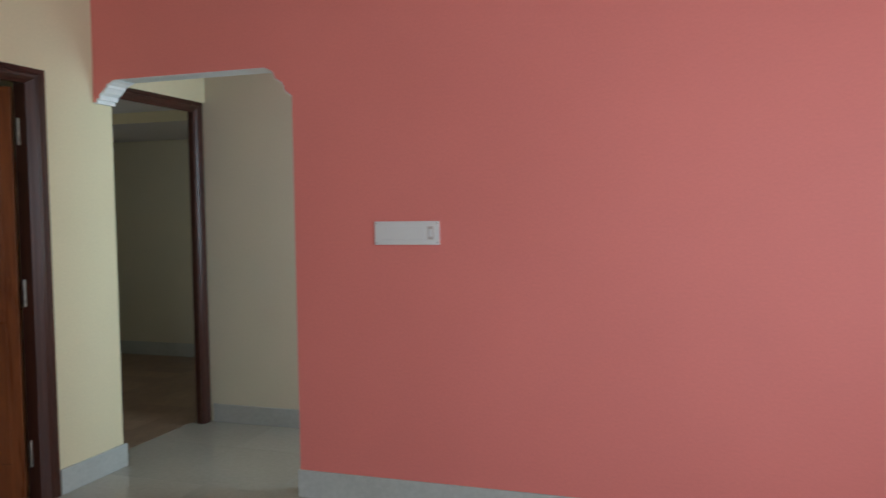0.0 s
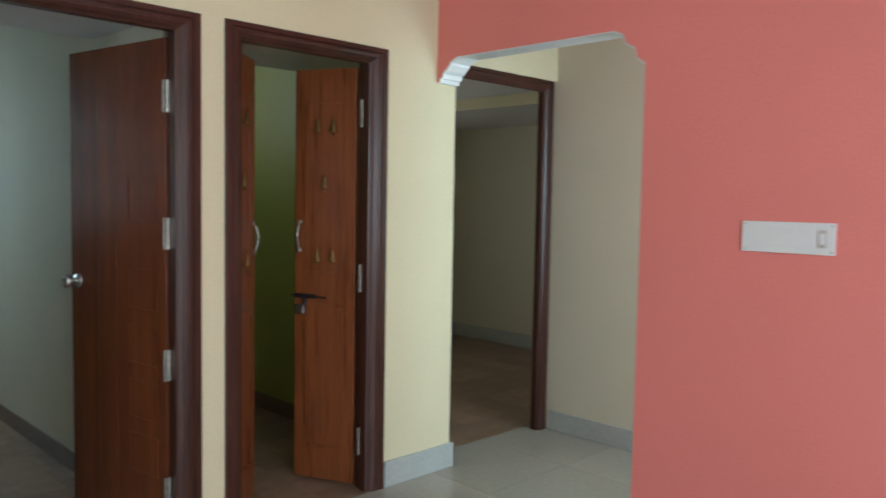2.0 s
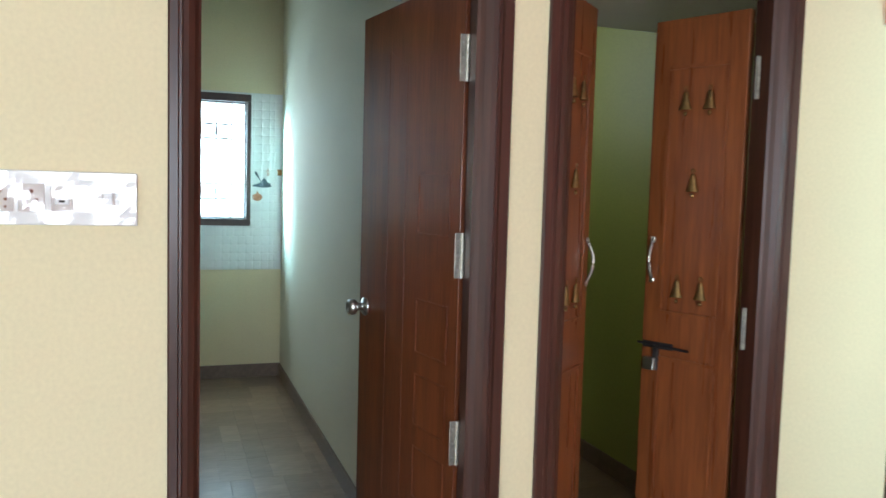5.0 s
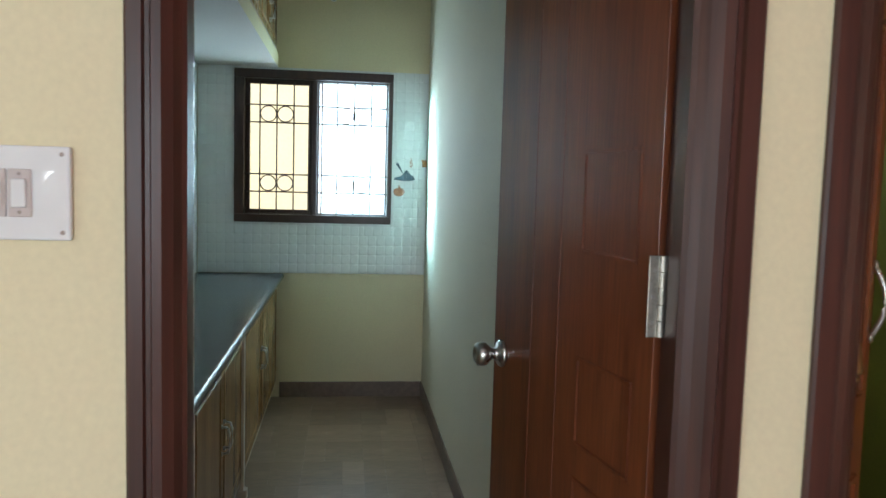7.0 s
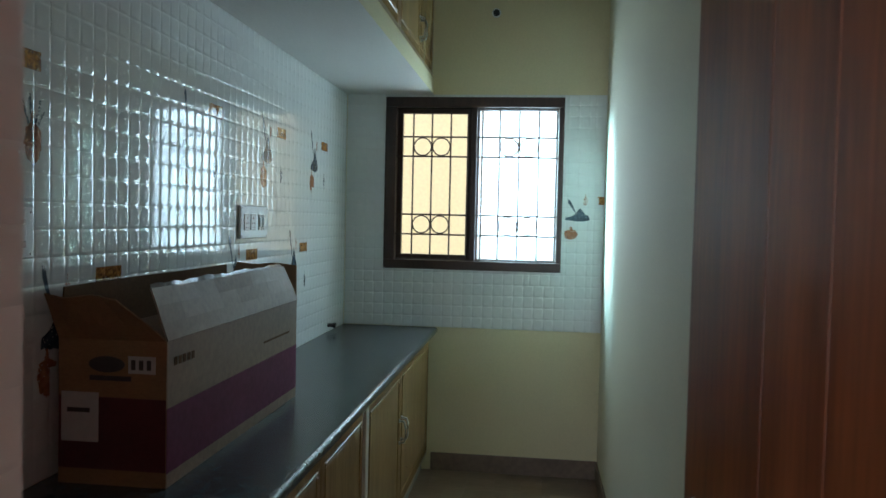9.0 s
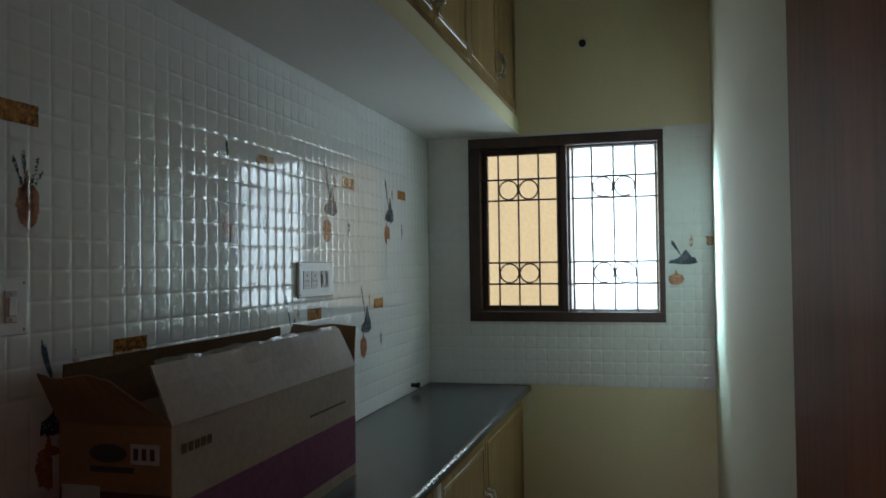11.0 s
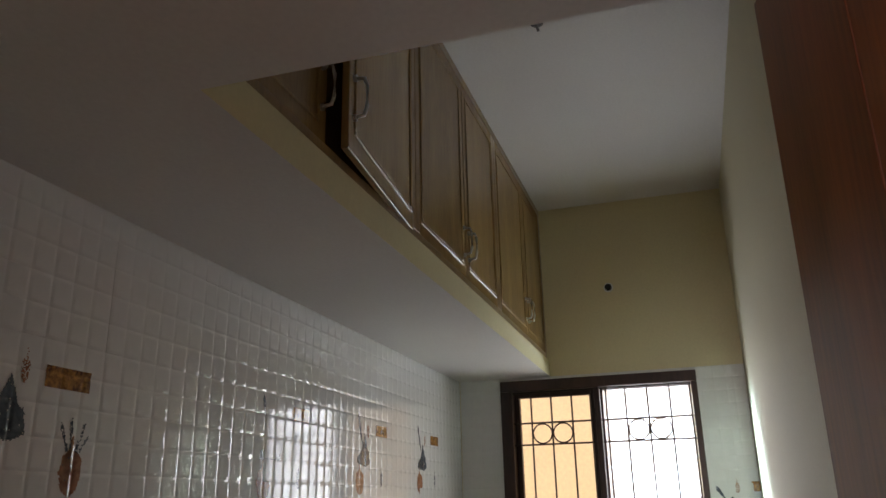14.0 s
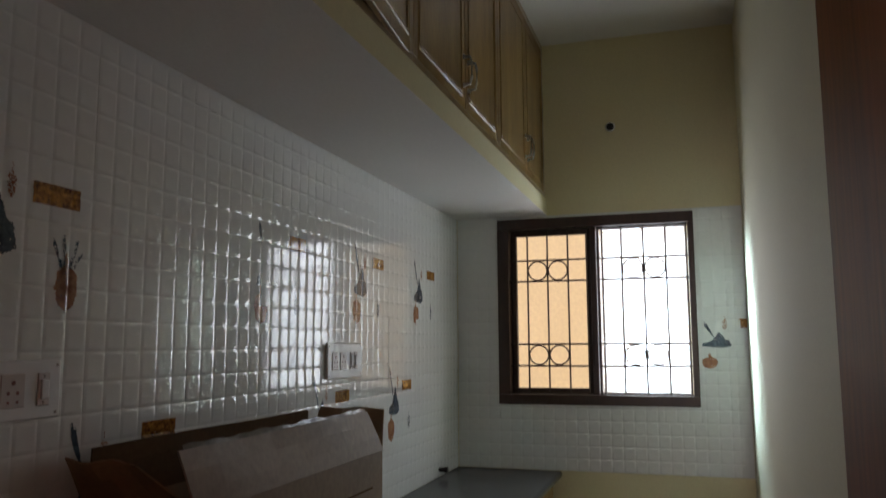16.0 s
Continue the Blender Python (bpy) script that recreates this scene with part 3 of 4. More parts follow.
def cab_door(parent, x0, x1, z0, z1, y, hand, handle_z, open_deg=0.0, span=0.10):
    """A shutter with a moulded border; hand: the side of the handle, -1 at x0, 1 at x1. x0 is nearer the door wall."""
    d = part("door", soft_block(x1, x0, y, y + 0.018, z0, z1, 0.002, 1), CABINET, parent)
    bm = ring(blank(), x1 + 0.035, x0 - 0.035, z0 + 0.045, z1 - 0.045, 0.014, y + 0.017, y + 0.0215)
    bmesh.ops.bevel(bm, geom=bm.edges[:], offset=0.003, segments=1, affect="EDGES")
    part("moulding", bm, CABINET, d)
    hx = x0 - 0.028 if hand < 0 else x1 + 0.028
    path = [(hx, y + 0.018, handle_z - span / 2), (hx, y + 0.044, handle_z - span / 2 + 0.004), (hx, y + 0.050, handle_z - span / 4), (hx, y + 0.050, handle_z + span / 4), (hx, y + 0.044, handle_z + span / 2 - 0.004), (hx, y + 0.018, handle_z + span / 2)]
    h = part("handle", sweep(blank(), path, 0.0045, 8), STEEL, d, "bright steel bar handle", smooth=True)
    part("ferrule", rod(blank(), (hx, y + 0.018, handle_z - span / 2), (hx, y + 0.026, handle_z - span / 2), 0.008, 10), STEEL, h)
    part("ferrule", rod(blank(), (hx, y + 0.018, handle_z + span / 2), (hx, y + 0.026, handle_z + span / 2), 0.008, 10), STEEL, h)
    if open_deg:
        # swings on its far edge
        d.matrix_basis = Matrix.Translation((x1, y, 0)) @ pose(0, 0, 0, 0, 0, open_deg) @ Matrix.Translation((-x1, -y, 0))
    return d


def loft_cabinet(x0, x1, split, label, ajar=0.0):
    c = thing("loft_cabinet", label, "cabinet", group="loft cabinets")
    y, z0, z1 = LOFT_Y - 0.030, LOFT_T, TOP
    bm = ring(blank(), x1, x0, z0, z1, 0.035, y, y + 0.020)
    bmesh.ops.bevel(bm, geom=bm.edges[:], offset=0.0015, segments=1, affect="EDGES")
    part("face_frame", bm, CABFRAME, c)
    part("body", block(blank(), x1, x0, y - 0.40, y - 0.001, z0, z1 - 0.001), CARD_SHADE, c)
    cab_door(c, x0 - 0.012, split + 0.004, z0 + 0.025, z1 - 0.03, y + 0.0005, 1, z0 + 0.16)
    cab_door(c, split - 0.004, x1 + 0.012, z0 + 0.025, z1 - 0.03, y + 0.0005, -1, z0 + 0.16, ajar)
    return c


loft_cabinet(-3.25, -4.67, -4.085, "tan wooden loft cupboard with one shutter ajar", 5.0)
loft_cabinet(-4.672, -5.69, -5.205, "tan wooden loft cupboard with closed shutters")
loft_cabinet(-5.692, KW - 0.008, -6.26, "tan wooden loft cupboard with closed shutters")


def base_cabinet(x0, x1, split, label):
    c = thing("base_cabinet", label, "cabinet", group="base cabinets")
    y, z0, z1 = CF - 0.062, 0.09, CT - 0.036
    bm = ring(blank(), x1, x0, z0, z1, 0.030, y, y + 0.016)
    part("face_frame", bm, CABFRAME, c)
    part("body", block(blank(), x1, x0, KS + 0.02, y - 0.001, z0, z1), CARD_SHADE, c)
    part("plinth", block(blank(), x1, x0, KS + 0.02, y - 0.012, 0, z0 - 0.001), SKIRT, c, "grey stone plinth")
    cab_door(c, x0 - 0.012, split + 0.003, z0 + 0.02, z1 - 0.02, y + 0.0005, 1, 0.47)
    cab_door(c, split - 0.003, x1 + 0.012, z0 + 0.02, z1 - 0.02, y + 0.0005, -1, 0.47)
    return c


base_cabinet(-5.125, KW - 0.006, -5.82, "tan wooden base cupboard under the granite worktop")
base_cabinet(-3.98, -5.075, -4.53, "tan wooden base cupboard under the granite worktop")
base_cabinet(-2.95, -3.93, -3.44, "tan wooden base cupboard under the granite worktop")
for x in (-5.10, -3.955):
    p = thing("worktop_post", "cream painted post between the base cupboards", "post", group="worktop posts")
    part("shaft", soft_block(x - 0.022, x + 0.022, KS + 0.05, CF - 0.035, 0.04, CT - 0.036, 0.003), POST, p)
    part("foot", soft_block(x - 0.024, x + 0.024, KS + 0.05, CF - 0.022, 0.0, 0.05, 0.006), POST, p)

# ---- cardboard box on the worktop ----
BX0, BX1, BY0, BY1, BZ1 = -4.016, -4.935, 0.842, 1.093, 1.132
cb = thing("cardboard_box", "long open cardboard box with purple printed band and tape", "box")
t4 = 0.005
part("end_panel", block(blank(), BX0 - t4, BX0, BY0, BY1, CT, BZ1), CARD, cb)
part("end_panel", block(blank(), BX1, BX1 + t4, BY0, BY1, CT, BZ1), CARD, cb)
part("front_panel", block(blank(), BX1 + t4, BX0 - t4, BY1 - t4, BY1, CT, BZ1), CARD_PALE, cb)
part("back_panel", block(blank(), BX1 + t4, BX0 - t4, BY0, BY0 + t4, CT, BZ1), CARD, cb)
part("bottom_panel", block(blank(), BX1 + t4, BX0 - t4, BY0 + t4, BY1 - t4, CT, CT + t4), CARD, cb)
part("purple_band", block(blank(), BX1 + 0.001, BX0 - 0.001, BY1 + 0.0002, BY1 + 0.0012, CT + 0.032, CT + 0.175), PURPLE, cb)
part("maroon_band", block(blank(), BX0 + 0.0002, BX0 + 0.0012, BY0 + 0.001, BY1 - 0.001, CT + 0.035, CT + 0.195), MAROON, cb)
part("paper_label", block(blank(), BX0 + 0.0014, BX0 + 0.0022, BY0 + 0.008, BY0 + 0.095, CT + 0.095, CT + 0.205), PAPER, cb, "white paper label")
part("print_bar", block(blank(), BX0 + 0.0024, BX0 + 0.003, BY0 + 0.022, BY0 + 0.075, CT + 0.160, CT + 0.170), INK, cb)
part("oval_print", lathe(blank(), [(1, 0), (1, 0.001)], 24, Matrix.Translation((BX0 + 0.0002, 0.955, CT + 0.268)) @ pose(0, 0, 0, 0, 90, 0) @ Matrix.Diagonal((0.018, 0.042, 1, 1))), INK, cb)
part("barcode_label", block(blank(), BX0 + 0.0002, BX0 + 0.001, 1.005, 1.068, CT + 0.250, CT + 0.288), PAPER, cb)
for k in range(3):
    part("print_bar", block(blank(), BX0 + 0.0012, BX0 + 0.0018, 1.012 + 0.018 * k, 1.022 + 0.018 * k, CT + 0.258, CT + 0.280), INK, cb)
part("print_bar", block(blank(), BX0 + 0.0002, BX0 + 0.001, 0.915, 1.012, CT + 0.232, CT + 0.243), INK, cb)
for k in range(5):
    part("print_bar", block(blank(), -4.05 - 0.022 * k, -4.065 - 0.022 * k, BY1 + 0.0002, BY1 + 0.0009, CT + 0.265, CT + 0.283), CARD_SHADE, cb)
part("print_bar", block(blank(), -4.62, -4.86, BY1 + 0.0002, BY1 + 0.0009, CT + 0.225, CT + 0.231), CARD_SHADE, cb)


def flap(name, p, q, r, s, n, mat):
    """A card flap from its fold p-q to its free edge s-r, of card thickness along n, slightly buckled."""
    bm = blank()
    nu, nv = 8, 3
    p, q, r, s, n = (Vector(v) for v in (p, q, r, s, n))
    lay = []
    for side in (0, 1):
        rows = []
        for j in range(nv + 1):
            row = []
            for i in range(nu + 1):
                u, v = i / nu, j / nv
                at = p.lerp(q, u).lerp(s.lerp(r, u), v) + n * (0.004 * side)
                at += n * (0.006 * v * math.sin(9 * u + 2 * v))
                row.append(bm.verts.new(at))
            rows.append(row)
        lay.append(rows)
    for rows in lay:
        for j in range(nv):
            for i in range(nu):
                bm.faces.new((rows[j][i], rows[j][i + 1], rows[j + 1][i + 1], rows[j + 1][i]))
    rim = [(j, 0) for j in range(nv + 1)], [(j, nu) for j in range(nv + 1)], [(0, i) for i in range(nu + 1)], [(nv, i) for i in range(nu + 1)]
    for run in rim:
        for a, b in zip(run, run[1:]):
            bm.faces.new((lay[0][a[0]][a[1]], lay[0][b[0]][b[1]], lay[1][b[0]][b[1]], lay[1][a[0]][a[1]]))
    return part(name, bm, mat, cb, smooth=False)


ff = flap("front_flap", (BX0, BY1, BZ1), (BX1, BY1, BZ1), (BX1 + 0.035, 1.060, 1.248), (BX0 + 0.035, 1.066, 1.248), (0, 0.9, 0.4), CARD_PALE)
# the shadow on the back flap comes from its darkened colour
flap("back_flap", (BX0, BY0 + 0.002, BZ1), (BX1, BY0 + 0.002, BZ1), (BX1 - 0.01, BY0 + 0.004, 1.245), (BX0 + 0.0, BY0 + 0.004, 1.245), (0, 1, 0), CARD_SHADE)
flap("end_flap", (BX0, BY0, BZ1), (BX0, BY1, BZ1), (BX0 + 0.075, BY1 - 0.075, 1.232), (BX0 + 0.075, BY0 + 0.012, 1.232), (-0.8, 0, 0.6), CARD)
flap("end_flap", (BX1, BY0, BZ1), (BX1, BY1, BZ1), (BX1 - 0.085, BY1 - 0.03, 1.245), (BX1 - 0.085, BY0 + 0.012, 1.245), (0.8, 0, 0.6), CARD)
bm = blank()
nn = 40
lo, hi = [], []
for k in range(nn + 1):
    u = k / nn
    wob = 0.004 * math.sin(23 * u) + 0.003 * math.sin(61 * u)
    lo.append(bm.verts.new((BX0 - 0.02 + (BX1 - BX0 + 0.03) * u, 1.0650 + 0.004 * math.sin(31 * u) + 0.007, 1.185 + wob)))
    hi.append(bm.verts.new((BX0 - 0.02 + (BX1 - BX0 + 0.03) * u, 1.0365 + 0.003 * math.sin(17 * u) + 0.006, 1.254 + 0.5 * wob)))
for a in range(nn):
    bm.faces.new((lo[a], lo[a + 1], hi[a + 1], hi[a]))
bmesh.ops.solidify(bm, geom=bm.faces[:], thickness=0.0015)
part("packing_tape", bm, TAPE, cb, "crumpled shiny packing tape")

# ---- switch boards ----


def switch_board(label, m, w, h, layout, wrapped=False):
    """Plate in the xz plane facing -y; layout: (kind, x) across the plate."""
    s = thing("switch_board", label, "switch board", m, "switch boards")
    part("plate", soft_block(-w / 2, w / 2, -0.010, 0, -h / 2, h / 2, 0.003), PLATE, s)
    for kind, x in layout:
        if kind == "switch":
            d = part("switch_surround", soft_block(x - 0.014, x + 0.014, -0.0125, -0.0095, -0.030, 0.030, 0.001, 1), SWITCH, s)
            part("rocker", soft_block(x - 0.009, x + 0.009, -0.017, -0.012, -0.018, 0.018, 0.002), PLATE, d)
            for z in (-0.024, 0.024):
                part("screw", rod(blank(), (x, -0.0135, z), (x, -0.0120, z), 0.0024, 8), SCREW, d)
        elif kind == "socket":
            d = part("socket", soft_block(x - 0.026, x + 0.026, -0.0125, -0.0095, -0.030, 0.030, 0.001, 1), SWITCH, s)
            for dx, dz, r in ((0, 0.014, 0.0045), (-0.010, -0.004, 0.0035), (0.010, -0.004, 0.0035), (-0.010, -0.020, 0.0028), (0.010, -0.020, 0.0028)):
                part("socket_hole", rod(blank(), (x + dx, -0.0130, dz), (x + dx, -0.0122, dz), r, 10), SLOT, d)
        elif kind == "indicator":
            d = part("module", soft_block(x - 0.022, x + 0.022, -0.0125, -0.0095, -0.028, 0.028, 0.001, 1), SWITCH, s)
            part("rocker", soft_block(x - 0.014, x + 0.014, -0.0165, -0.012, -0.014, 0.016, 0.002), PLATE, d)
            part("window_slot", block(blank(), x - 0.006, x + 0.006, -0.0170, -0.0163, -0.009, -0.004), INK, d)
        elif kind == "blank":
            part("cover", soft_block(x - 0.11, x + 0.11, -0.0125, -0.0095, -0.030, 0.030, 0.001, 1), PLATE, s)
    for sx in (-1, 1):
        for sz in (-1, 1):
            part("screw", rod(blank(), (sx * (w / 2 - 0.010), -0.0108, sz * (h / 2 - 0.010)), (sx * (w / 2 - 0.010), -0.0098, sz * (h / 2 - 0.010)), 0.003, 8), SCREW, s)
    if wrapped:
        bm = blank()
        nx, nz = 22, 8
        wr = random.Random(len(label))
        deep = [[wr.uniform(-1, 1) for k in range(nz + 1)] for i in range(nx + 1)]

        def crease(i, k):
            a, b = i / nx, k / nz
            fold = abs((2.2 * a + 0.9 * b + 0.12 * math.sin(5 * a)) * 3 % 2 - 1) + 0.5 * abs((1.7 * b - 2.9 * a) * 2.3 % 2 - 1)
            return -0.0195 + 0.0016 * fold + 0.0004 * deep[i][k]

        grid = [[bm.verts.new((w * (i / nx - 0.5) * 0.985, crease(i, k), h * (k / nz - 0.5) * 0.95)) for k in range(nz + 1)] for i in range(nx + 1)]
        for i in range(nx):
            for k in range(nz):
                bm.faces.new((grid[i][k], grid[i + 1][k], grid[i + 1][k + 1], grid[i][k + 1]))
        part("plastic_film", bm, FILM, s, "clear protective plastic film")
    return s


coral_board = switch_board("white plastic-wrapped switch board on the coral wall", pose(-0.982, CY - 0.0005, 1.294), 0.317, 0.108, [("blank", -0.02), ("switch", 0.118)], True)
switch_board("white film-covered switch board with socket on the cream wall", pose(WX + 0.0005, 1.231, 1.388, 0, 0, 90), 0.316, 0.118, [("socket", -0.115), ("socket", -0.055), ("indicator", 0.005), ("switch", 0.068), ("switch", 0.098)], True)
switch_board("white switch board with socket on the tiled wall", pose(-3.862, KS + 0.0015, 1.363, 0, 0, 180), 0.205, 0.108, [("switch", 0.06), ("socket", -0.01), ("indicator", -0.065)])
switch_board("white switch board with socket and switch on the tiled wall", pose(-5.276, KS + 0.0015, 1.387, 0, 0, 180), 0.285, 0.122, [("socket", -0.085), ("socket", -0.02), ("switch", 0.05), ("switch", 0.085)])

# ---- small fixtures ----
pv = thing("wall_pipe", "black open pipe end with white rim in the cream wall", "pipe")
mm = Matrix.Translation((KW - 0.009, 1.632, 2.555)) @ pose(0, 0, 0, 0, 90, 0)
part("rim", lathe(blank(), [(0.024, -0.004), (0.026, 0.002), (0.021, 0.004), (0.019, 0.001)], 20, mm), TRIM, pv)
part("mouth", lathe(blank(), [(0.018, -0.002), (0.018, 0.016), (0.014, 0.020), (0.012, 0.012)], 20, mm), BLACK, pv)
fh = thing("ceiling_hook", "dark iron fan hook in the white ceiling", "hook")
part("cup", lathe(blank(), [(0.022, 0), (0.022, -0.005), (0.015, -0.010), (0.005, -0.012)], 16, Matrix.Translation((-4.965, 1.622, TOP))), IRON, fh)
part("bar", rod(blank(), (-4.99, 1.622, TOP - 0.015), (-4.94, 1.622, TOP - 0.015), 0.005, 8), IRON, fh)
ps = thing("water_pipe_stub", "capped dark water pipe stub low on the tiled wall", "pipe")
part("pipe", rod(blank(), (-6.397, KS - 0.006, 0.846), (-6.397, KS + 0.030, 0.846), 0.010, 12), IRON, ps)
part("cap", rod(blank(), (-6.397, KS + 0.028, 0.846), (-6.397, KS + 0.042, 0.846), 0.014, 8), IRON, ps)

# ---- wall tiles: six by four pillows on each ----
TW, TH = 0.337, 0.2475


PILLOW = ((0.0, 0.0063), (0.0018, 0.0067), (0.0045, 0.0074), (0.0070, 0.00775), (0.0085, 0.0078), (0.0115, 0.0078))


def pillow_height(u, z):
    """Height of the glazed face at a place measured from a tile's corner."""
    cw, ch = TW / 6, TH / 4
    u, z = u % cw, z % ch
    d = min(u, cw - u, z, ch - z)
    for (a, ya), (b, yb) in zip(PILLOW, PILLOW[1:]):
        if d <= b:
            return ya + (yb - ya) * (d - a) / (b - a)
    return PILLOW[-1][1]


def relief_tile(cols, rows, w, h):
    bm = blank()
    block(bm, 0.0006, w - 0.0006, 0, 0.004, 0.0006, h - 0.0006)
    cw, ch = TW / 6, TH / 4
    for i in range(cols):
        for j in range(rows):
            loops = []
            for inset, y in PILLOW:
                x0, x1, z0, z1 = i * cw + inset, min((i + 1) * cw, w) - inset, j * ch + inset, min((j + 1) * ch, h) - inset
                if x1 - x0 < 0.002 or z1 - z0 < 0.002:
                    break
                loops.append([bm.verts.new(v) for v in ((x0, y, z0), (x1, y, z0), (x1, y, z1), (x0, y, z1))])
            for a, b in zip(loops, loops[1:]):
                for k in range(4):
                    bm.faces.new((a[k], a[(k + 1) % 4], b[(k + 1) % 4], b[k]))
            if loops:
                bm.faces.new(loops[-1])
    return mesh("tile", bm, TILE, smooth=True)


tile_meshes = {}


def lay_tile(parent, m, w, h):
    cols, rows = max(1, math.ceil(w / (TW / 6) - 0.05)), max(1, math.ceil(h / (TH / 4) - 0.05))
    key = (round(w, 4), round(h, 4))
    if key not in tile_meshes:
        tile_meshes[key] = relief_tile(cols, rows, w, h)
    ob = new("tile", tile_meshes[key])
    ob.parent = parent
    ob.matrix_basis = m
    return ob


ks_wall, kw_wall = bpy.data.objects["wall_kitchen_south"], bpy.data.objects["wall_kitchen_west"]
rnd = random.Random(4)


def tilt():
    return pose(0, 0, 0, rnd.uniform(-0.12, 0.12), 0, rnd.uniform(-0.12, 0.12))


z = CT + 0.002
while z < LOFT - 0.02:
    h = min(TH, LOFT - 0.001 - z)
    x = KW
    while x < WI - 0.02:
        w = min(TW, WI - 0.001 - x)
        lay_tile(ks_wall, Matrix.Translation((x, KS - 0.0085, z)) @ tilt(), w, h)
        x += TW
    y = KS
    while y < KN - 0.02:
        w = min(TW, KN - 0.001 - y)
        pieces = [(y, y + w, z, z + h)]
        cut = []
        for a, b, c, d in pieces:
            if b > WY0 and a < WY1 and d > WZ0 and c < WZ1:
                if a < WY0:
                    cut.append((a, WY0, c, d))
                if b > WY1:
                    cut.append((WY1, b, c, d))
                if c < WZ0:
                    cut.append((max(a, WY0), min(b, WY1), c, WZ0))
                if d > WZ1:
                    cut.append((max(a, WY0), min(b, WY1), WZ1, d))
            else:
                cut.append((a, b, c, d))
        for a, b, c, d in cut:
            if b - a > 0.012 and d - c > 0.008:
                lay_tile(kw_wall, Matrix.Translation((KW - 0.0095, b, c)) @ pose(0, 0, 0, 0, 0, -90) @ tilt(), b - a, d - c)
        y += TW
    z += TH
# tiled reveal of the kitchen door
rv = structure("wall_reveal", block(block(blank(), -2.972, -2.836, 1.40, 1.486, 0, 2.094), -2.8355, -2.798, 1.46, 1.5165, 0, 2.02), CREAM_COOL, "tiled reveal of the kitchen doorway", "wall")
z = 0.10
while z < 2.08:
    lay_tile(rv, Matrix.Translation((-2.9715, 1.4865, z)), 0.135, min(TH, 2.09 - z))
    z += TH

# ---- printed decors on the tiles ----


def inside(points, u, z):
    hit = False
    for (a, b), (c, d) in zip(points, points[1:] + points[:1]):
        if (b > z) != (d > z) and u < (c - a) * (z - b) / (d - b) + a:
            hit = not hit
    return hit


def printed(name, side, outline, mat, label="", ragged=0.0016, fade=0.015):
    """A print under the glaze: small facets that follow the relief, ragged at the outline."""
    step = 0.0026
    us, zs = [p[0] for p in outline], [p[1] for p in outline]
    bm, made = blank(), {}

    def corner(i, k):
        if (i, k) not in made:
            u, z = i * step, k * step
            if side == "s":
                made[i, k] = bm.verts.new((u, KS - 0.0085 + pillow_height(u - KW, z - CT - 0.002) + 0.0006, z))
            else:
                made[i, k] = bm.verts.new((KW - 0.0095 + pillow_height(u - KS, z - CT - 0.002) + 0.0008, u, z))
        return made[i, k]

    for i in range(int(min(us) / step) - 1, int(max(us) / step) + 2):
        for k in range(int(min(zs) / step) - 1, int(max(zs) / step) + 2):
            u, z = (i + 0.5) * step + rnd.uniform(-ragged, ragged), (k + 0.5) * step + rnd.uniform(-ragged, ragged)
            if inside(outline, u, z) and rnd.random() > fade:
                bm.faces.new((corner(i, k), corner(i + 1, k), corner(i + 1, k + 1), corner(i, k + 1)))
    part(name, bm, mat, ks_wall if side == "s" else kw_wall, label, smooth=True)


def decor(side, u, z, w=0.118, h=0.042):
    a, b, c, d = u - w / 2, u + w / 2, z - h / 2, z + h / 2
    printed("decor_strip", side, [(a, c), (b, c), (b, d), (a, d)], DECOR, "amber mosaic strip printed on a tile", 0.0, 0.0)


def blob(points, u, z, s, wide=1.0, high=1.0):
    return [(u + a * s * wide, z + b * s * high) for a, b in points]


LEAFSHAPE = [(-0.55, -0.35), (-0.2, -0.5), (0.3, -0.45), (0.66, -0.38), (0.62, -0.15), (0.4, -0.05), (0.3, 0.0), (0.12, 0.3), (-0.05, 0.72), (-0.2, 0.45), (-0.3, 0.15), (-0.45, 0.1)]
FRUIT = [(-0.45, 0.25), (-0.5, -0.1), (-0.35, -0.5), (0.0, -0.62), (0.35, -0.45), (0.5, -0.05), (0.4, 0.3), (0.12, 0.42), (0.05, 0.75), (-0.04, 0.75), (-0.08, 0.42), (-0.2, 0.38)]


def motif(side, u, z, wide=1.0, high=1.0):
    s = 1 if side == "s" else -1
    printed("motif_leaf", side, blob(LEAFSHAPE, u, z, 0.098, wide * s, high), BLUE, "slate blue leaf printed on a tile")
    printed("motif_fruit", side, blob(FRUIT, u + 0.040 * s, z - 0.098, 0.074, 1.0, 1.15 * high), ORANGE, "orange fruit printed on a tile")
    printed("motif_stem", side, blob([(0.18, 0.35), (0.25, 0.35), (0.80, 1.6), (0.80, 2.0), (0.62, 1.75)], u, z, 0.075, s, high), BLUE)
    printed("motif_bud", side, blob(FRUIT, u - 0.17 * s, z - 0.085, 0.034, 0.8, 1.6), BLUE, fade=0.4)
    printed("motif_bud", side, blob(FRUIT, u - 0.035 * s, z + 0.085, 0.026, 0.8, 1.8), ORANGE, fade=0.4)


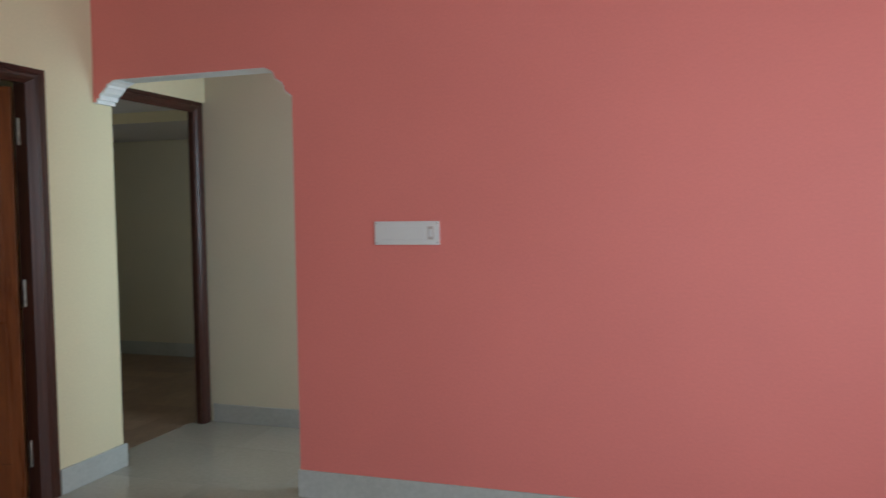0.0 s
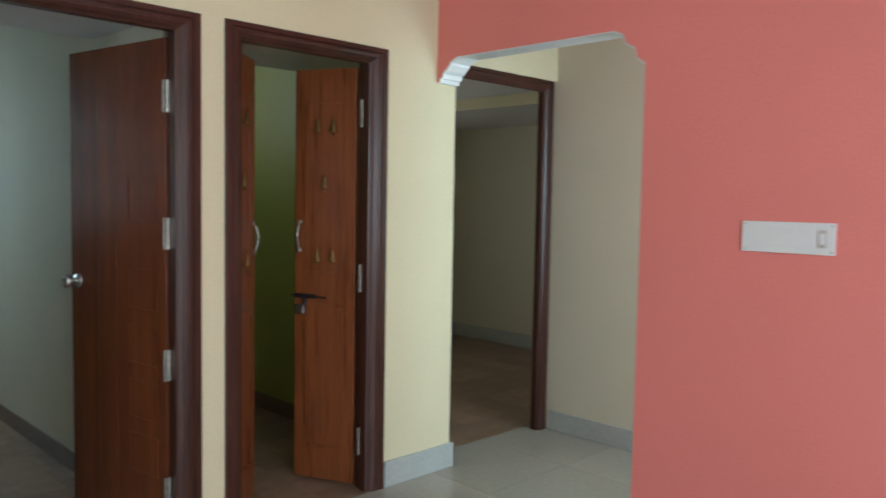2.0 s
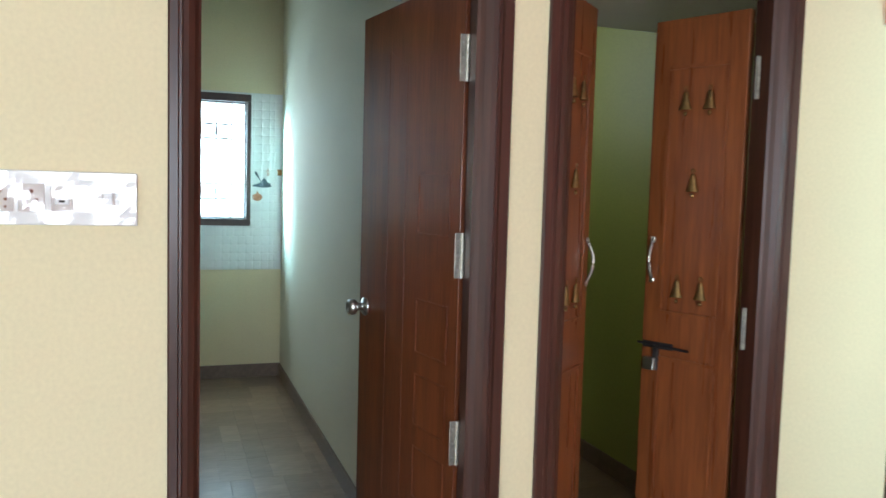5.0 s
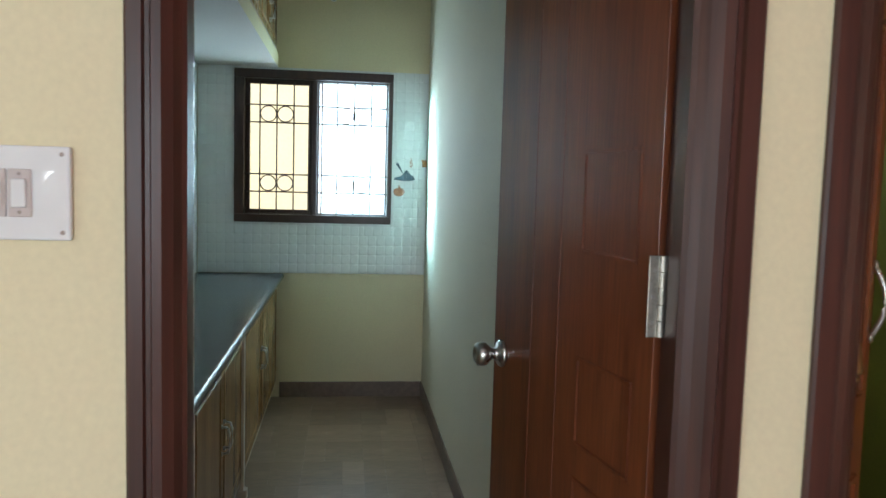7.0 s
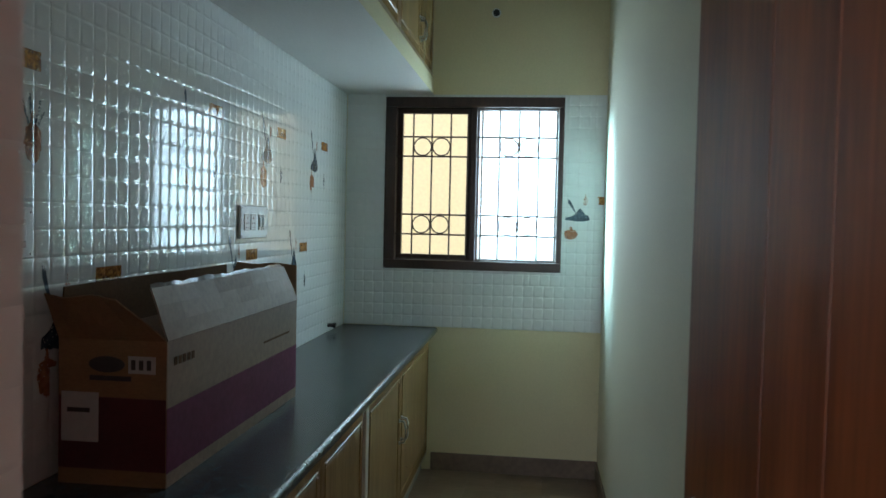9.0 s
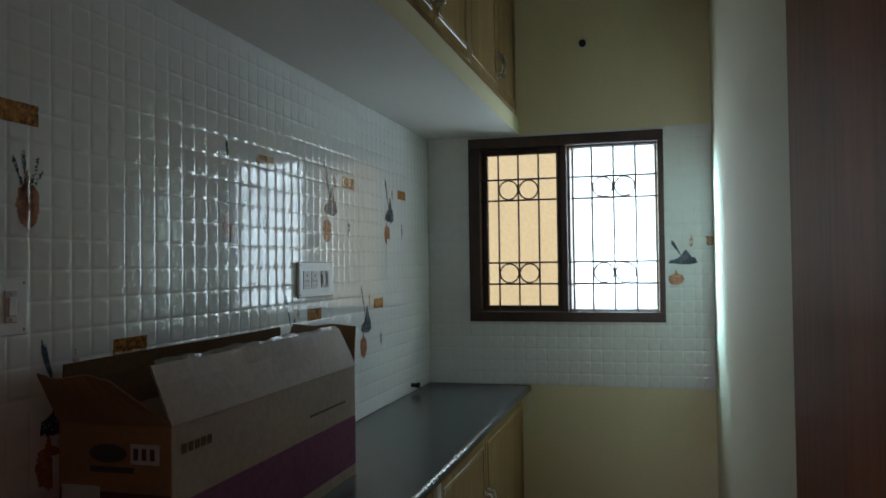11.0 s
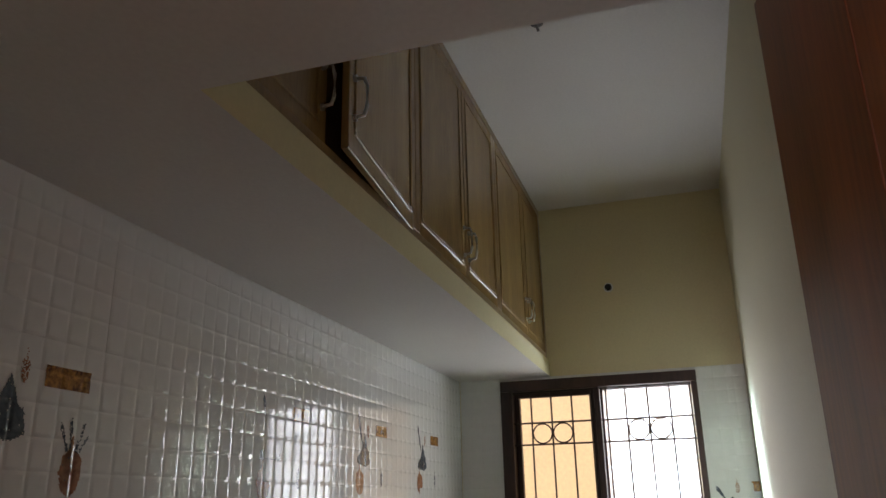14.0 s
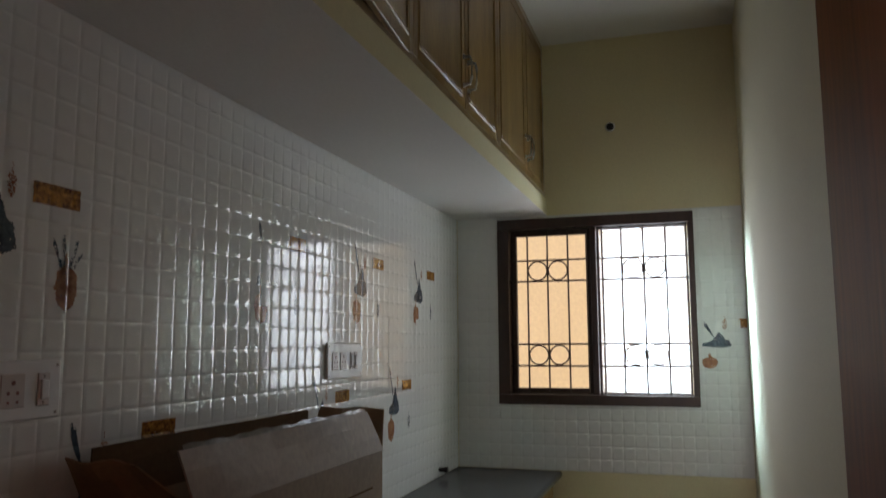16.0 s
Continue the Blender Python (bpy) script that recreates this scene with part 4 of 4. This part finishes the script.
for u, z in ((-3.944, 1.732), (-4.926, 1.757), (-5.608, 1.760), (-6.273, 1.768), (-4.280, 1.253), (-5.280, 1.264), (-5.937, 1.271)):
    decor("s", u, z)
for u, z in ((-4.754, 1.652), (-5.436, 1.670), (-6.100, 1.677), (-3.800, 1.654), (-5.793, 1.203), (-5.115, 1.195), (-4.070, 1.145)):
    motif("s", u, z)
printed("motif_fruit", "s", blob(FRUIT, -3.977, 1.562, 0.066, 0.9, 1.3), ORANGE, "orange fruit printed on a tile")
for da, db in ((0.5, 1.1), (0.15, 1.25), (-0.35, 1.15), (-0.55, 0.85)):
    printed("motif_stem", "s", [(-3.977 + 0.004 + da * 0.075, 1.562 + db * 0.075), (-3.977 - 0.004 + da * 0.075, 1.566 + db * 0.075), (-3.980 + da * 0.02, 1.585), (-3.974 + da * 0.02, 1.585)], BLUE, "", 0.0014, 0.25)
motif("w", 2.108, 1.450, 1.15, 0.62)
decor("w", 2.226, 1.536, 0.036, 0.045)

# ---- floor tiles ----


def floor_tiles(name, x0, x1, y0, y1, sx, sy, mat, label):
    base = bpy.data.objects["floor"]
    made = {}
    y = y0
    while y < y1 - 0.01:
        h = min(sy, y1 - y)
        x = x0
        while x < x1 - 0.01:
            w = min(sx, x1 - x)
            key = (round(w, 3), round(h, 3))
            if key not in made:
                bm = block(blank(), 0.0006, w - 0.0006, 0.0006, h - 0.0006, -0.006, 0)
                made[key] = mesh(name, bm, mat)
            ob = new(name, made[key])
            ob.parent = base
            ob.location = (x, y, rnd.uniform(-0.0002, 0.0))
            x += sx
        y += sy


floor_tiles("floor_tile", WX, EAST, SOUTH, CY, 0.6, 0.6, FLOOR, "")
floor_tiles("floor_tile", WI, -0.4, CY, 4.655, 0.6, 0.6, FLOOR, "")
x, shared = KW - 0.01, {}
while x < WX - 0.01:
    y = 1.24
    while y < KN - 0.011:
        w, h = min(0.3, WX - x), min(0.3, KN - 0.0005 - y)
        cut = rnd.choice((0.35, 0.5, 0.65))
        for a, b in ((0, cut), (cut, 1)):
            key = (round(w, 3), round(h, 3), a, b)
            if key not in shared:
                shared[key] = mesh("kitchen_floor_tile", block(blank(), 0.0004, w - 0.0004, h * a + 0.0003, h * b - 0.0003, -0.006, 0), BROWN)
            ob = new("kitchen_floor_tile", shared[key])
            ob.parent = bpy.data.objects["floor"]
            ob.location = (x, y, rnd.uniform(-0.0002, 0.0))
        y += 0.3
    x += 0.3
floor_tiles("puja_floor_tile", -4.9, WX, KN + 0.115, 3.59, 0.4, 0.2, BROWN, "")
floor_tiles("bedroom_floor_tile", -5.6, WI, 3.718, 6.60, 0.4, 0.2, BROWN, "")
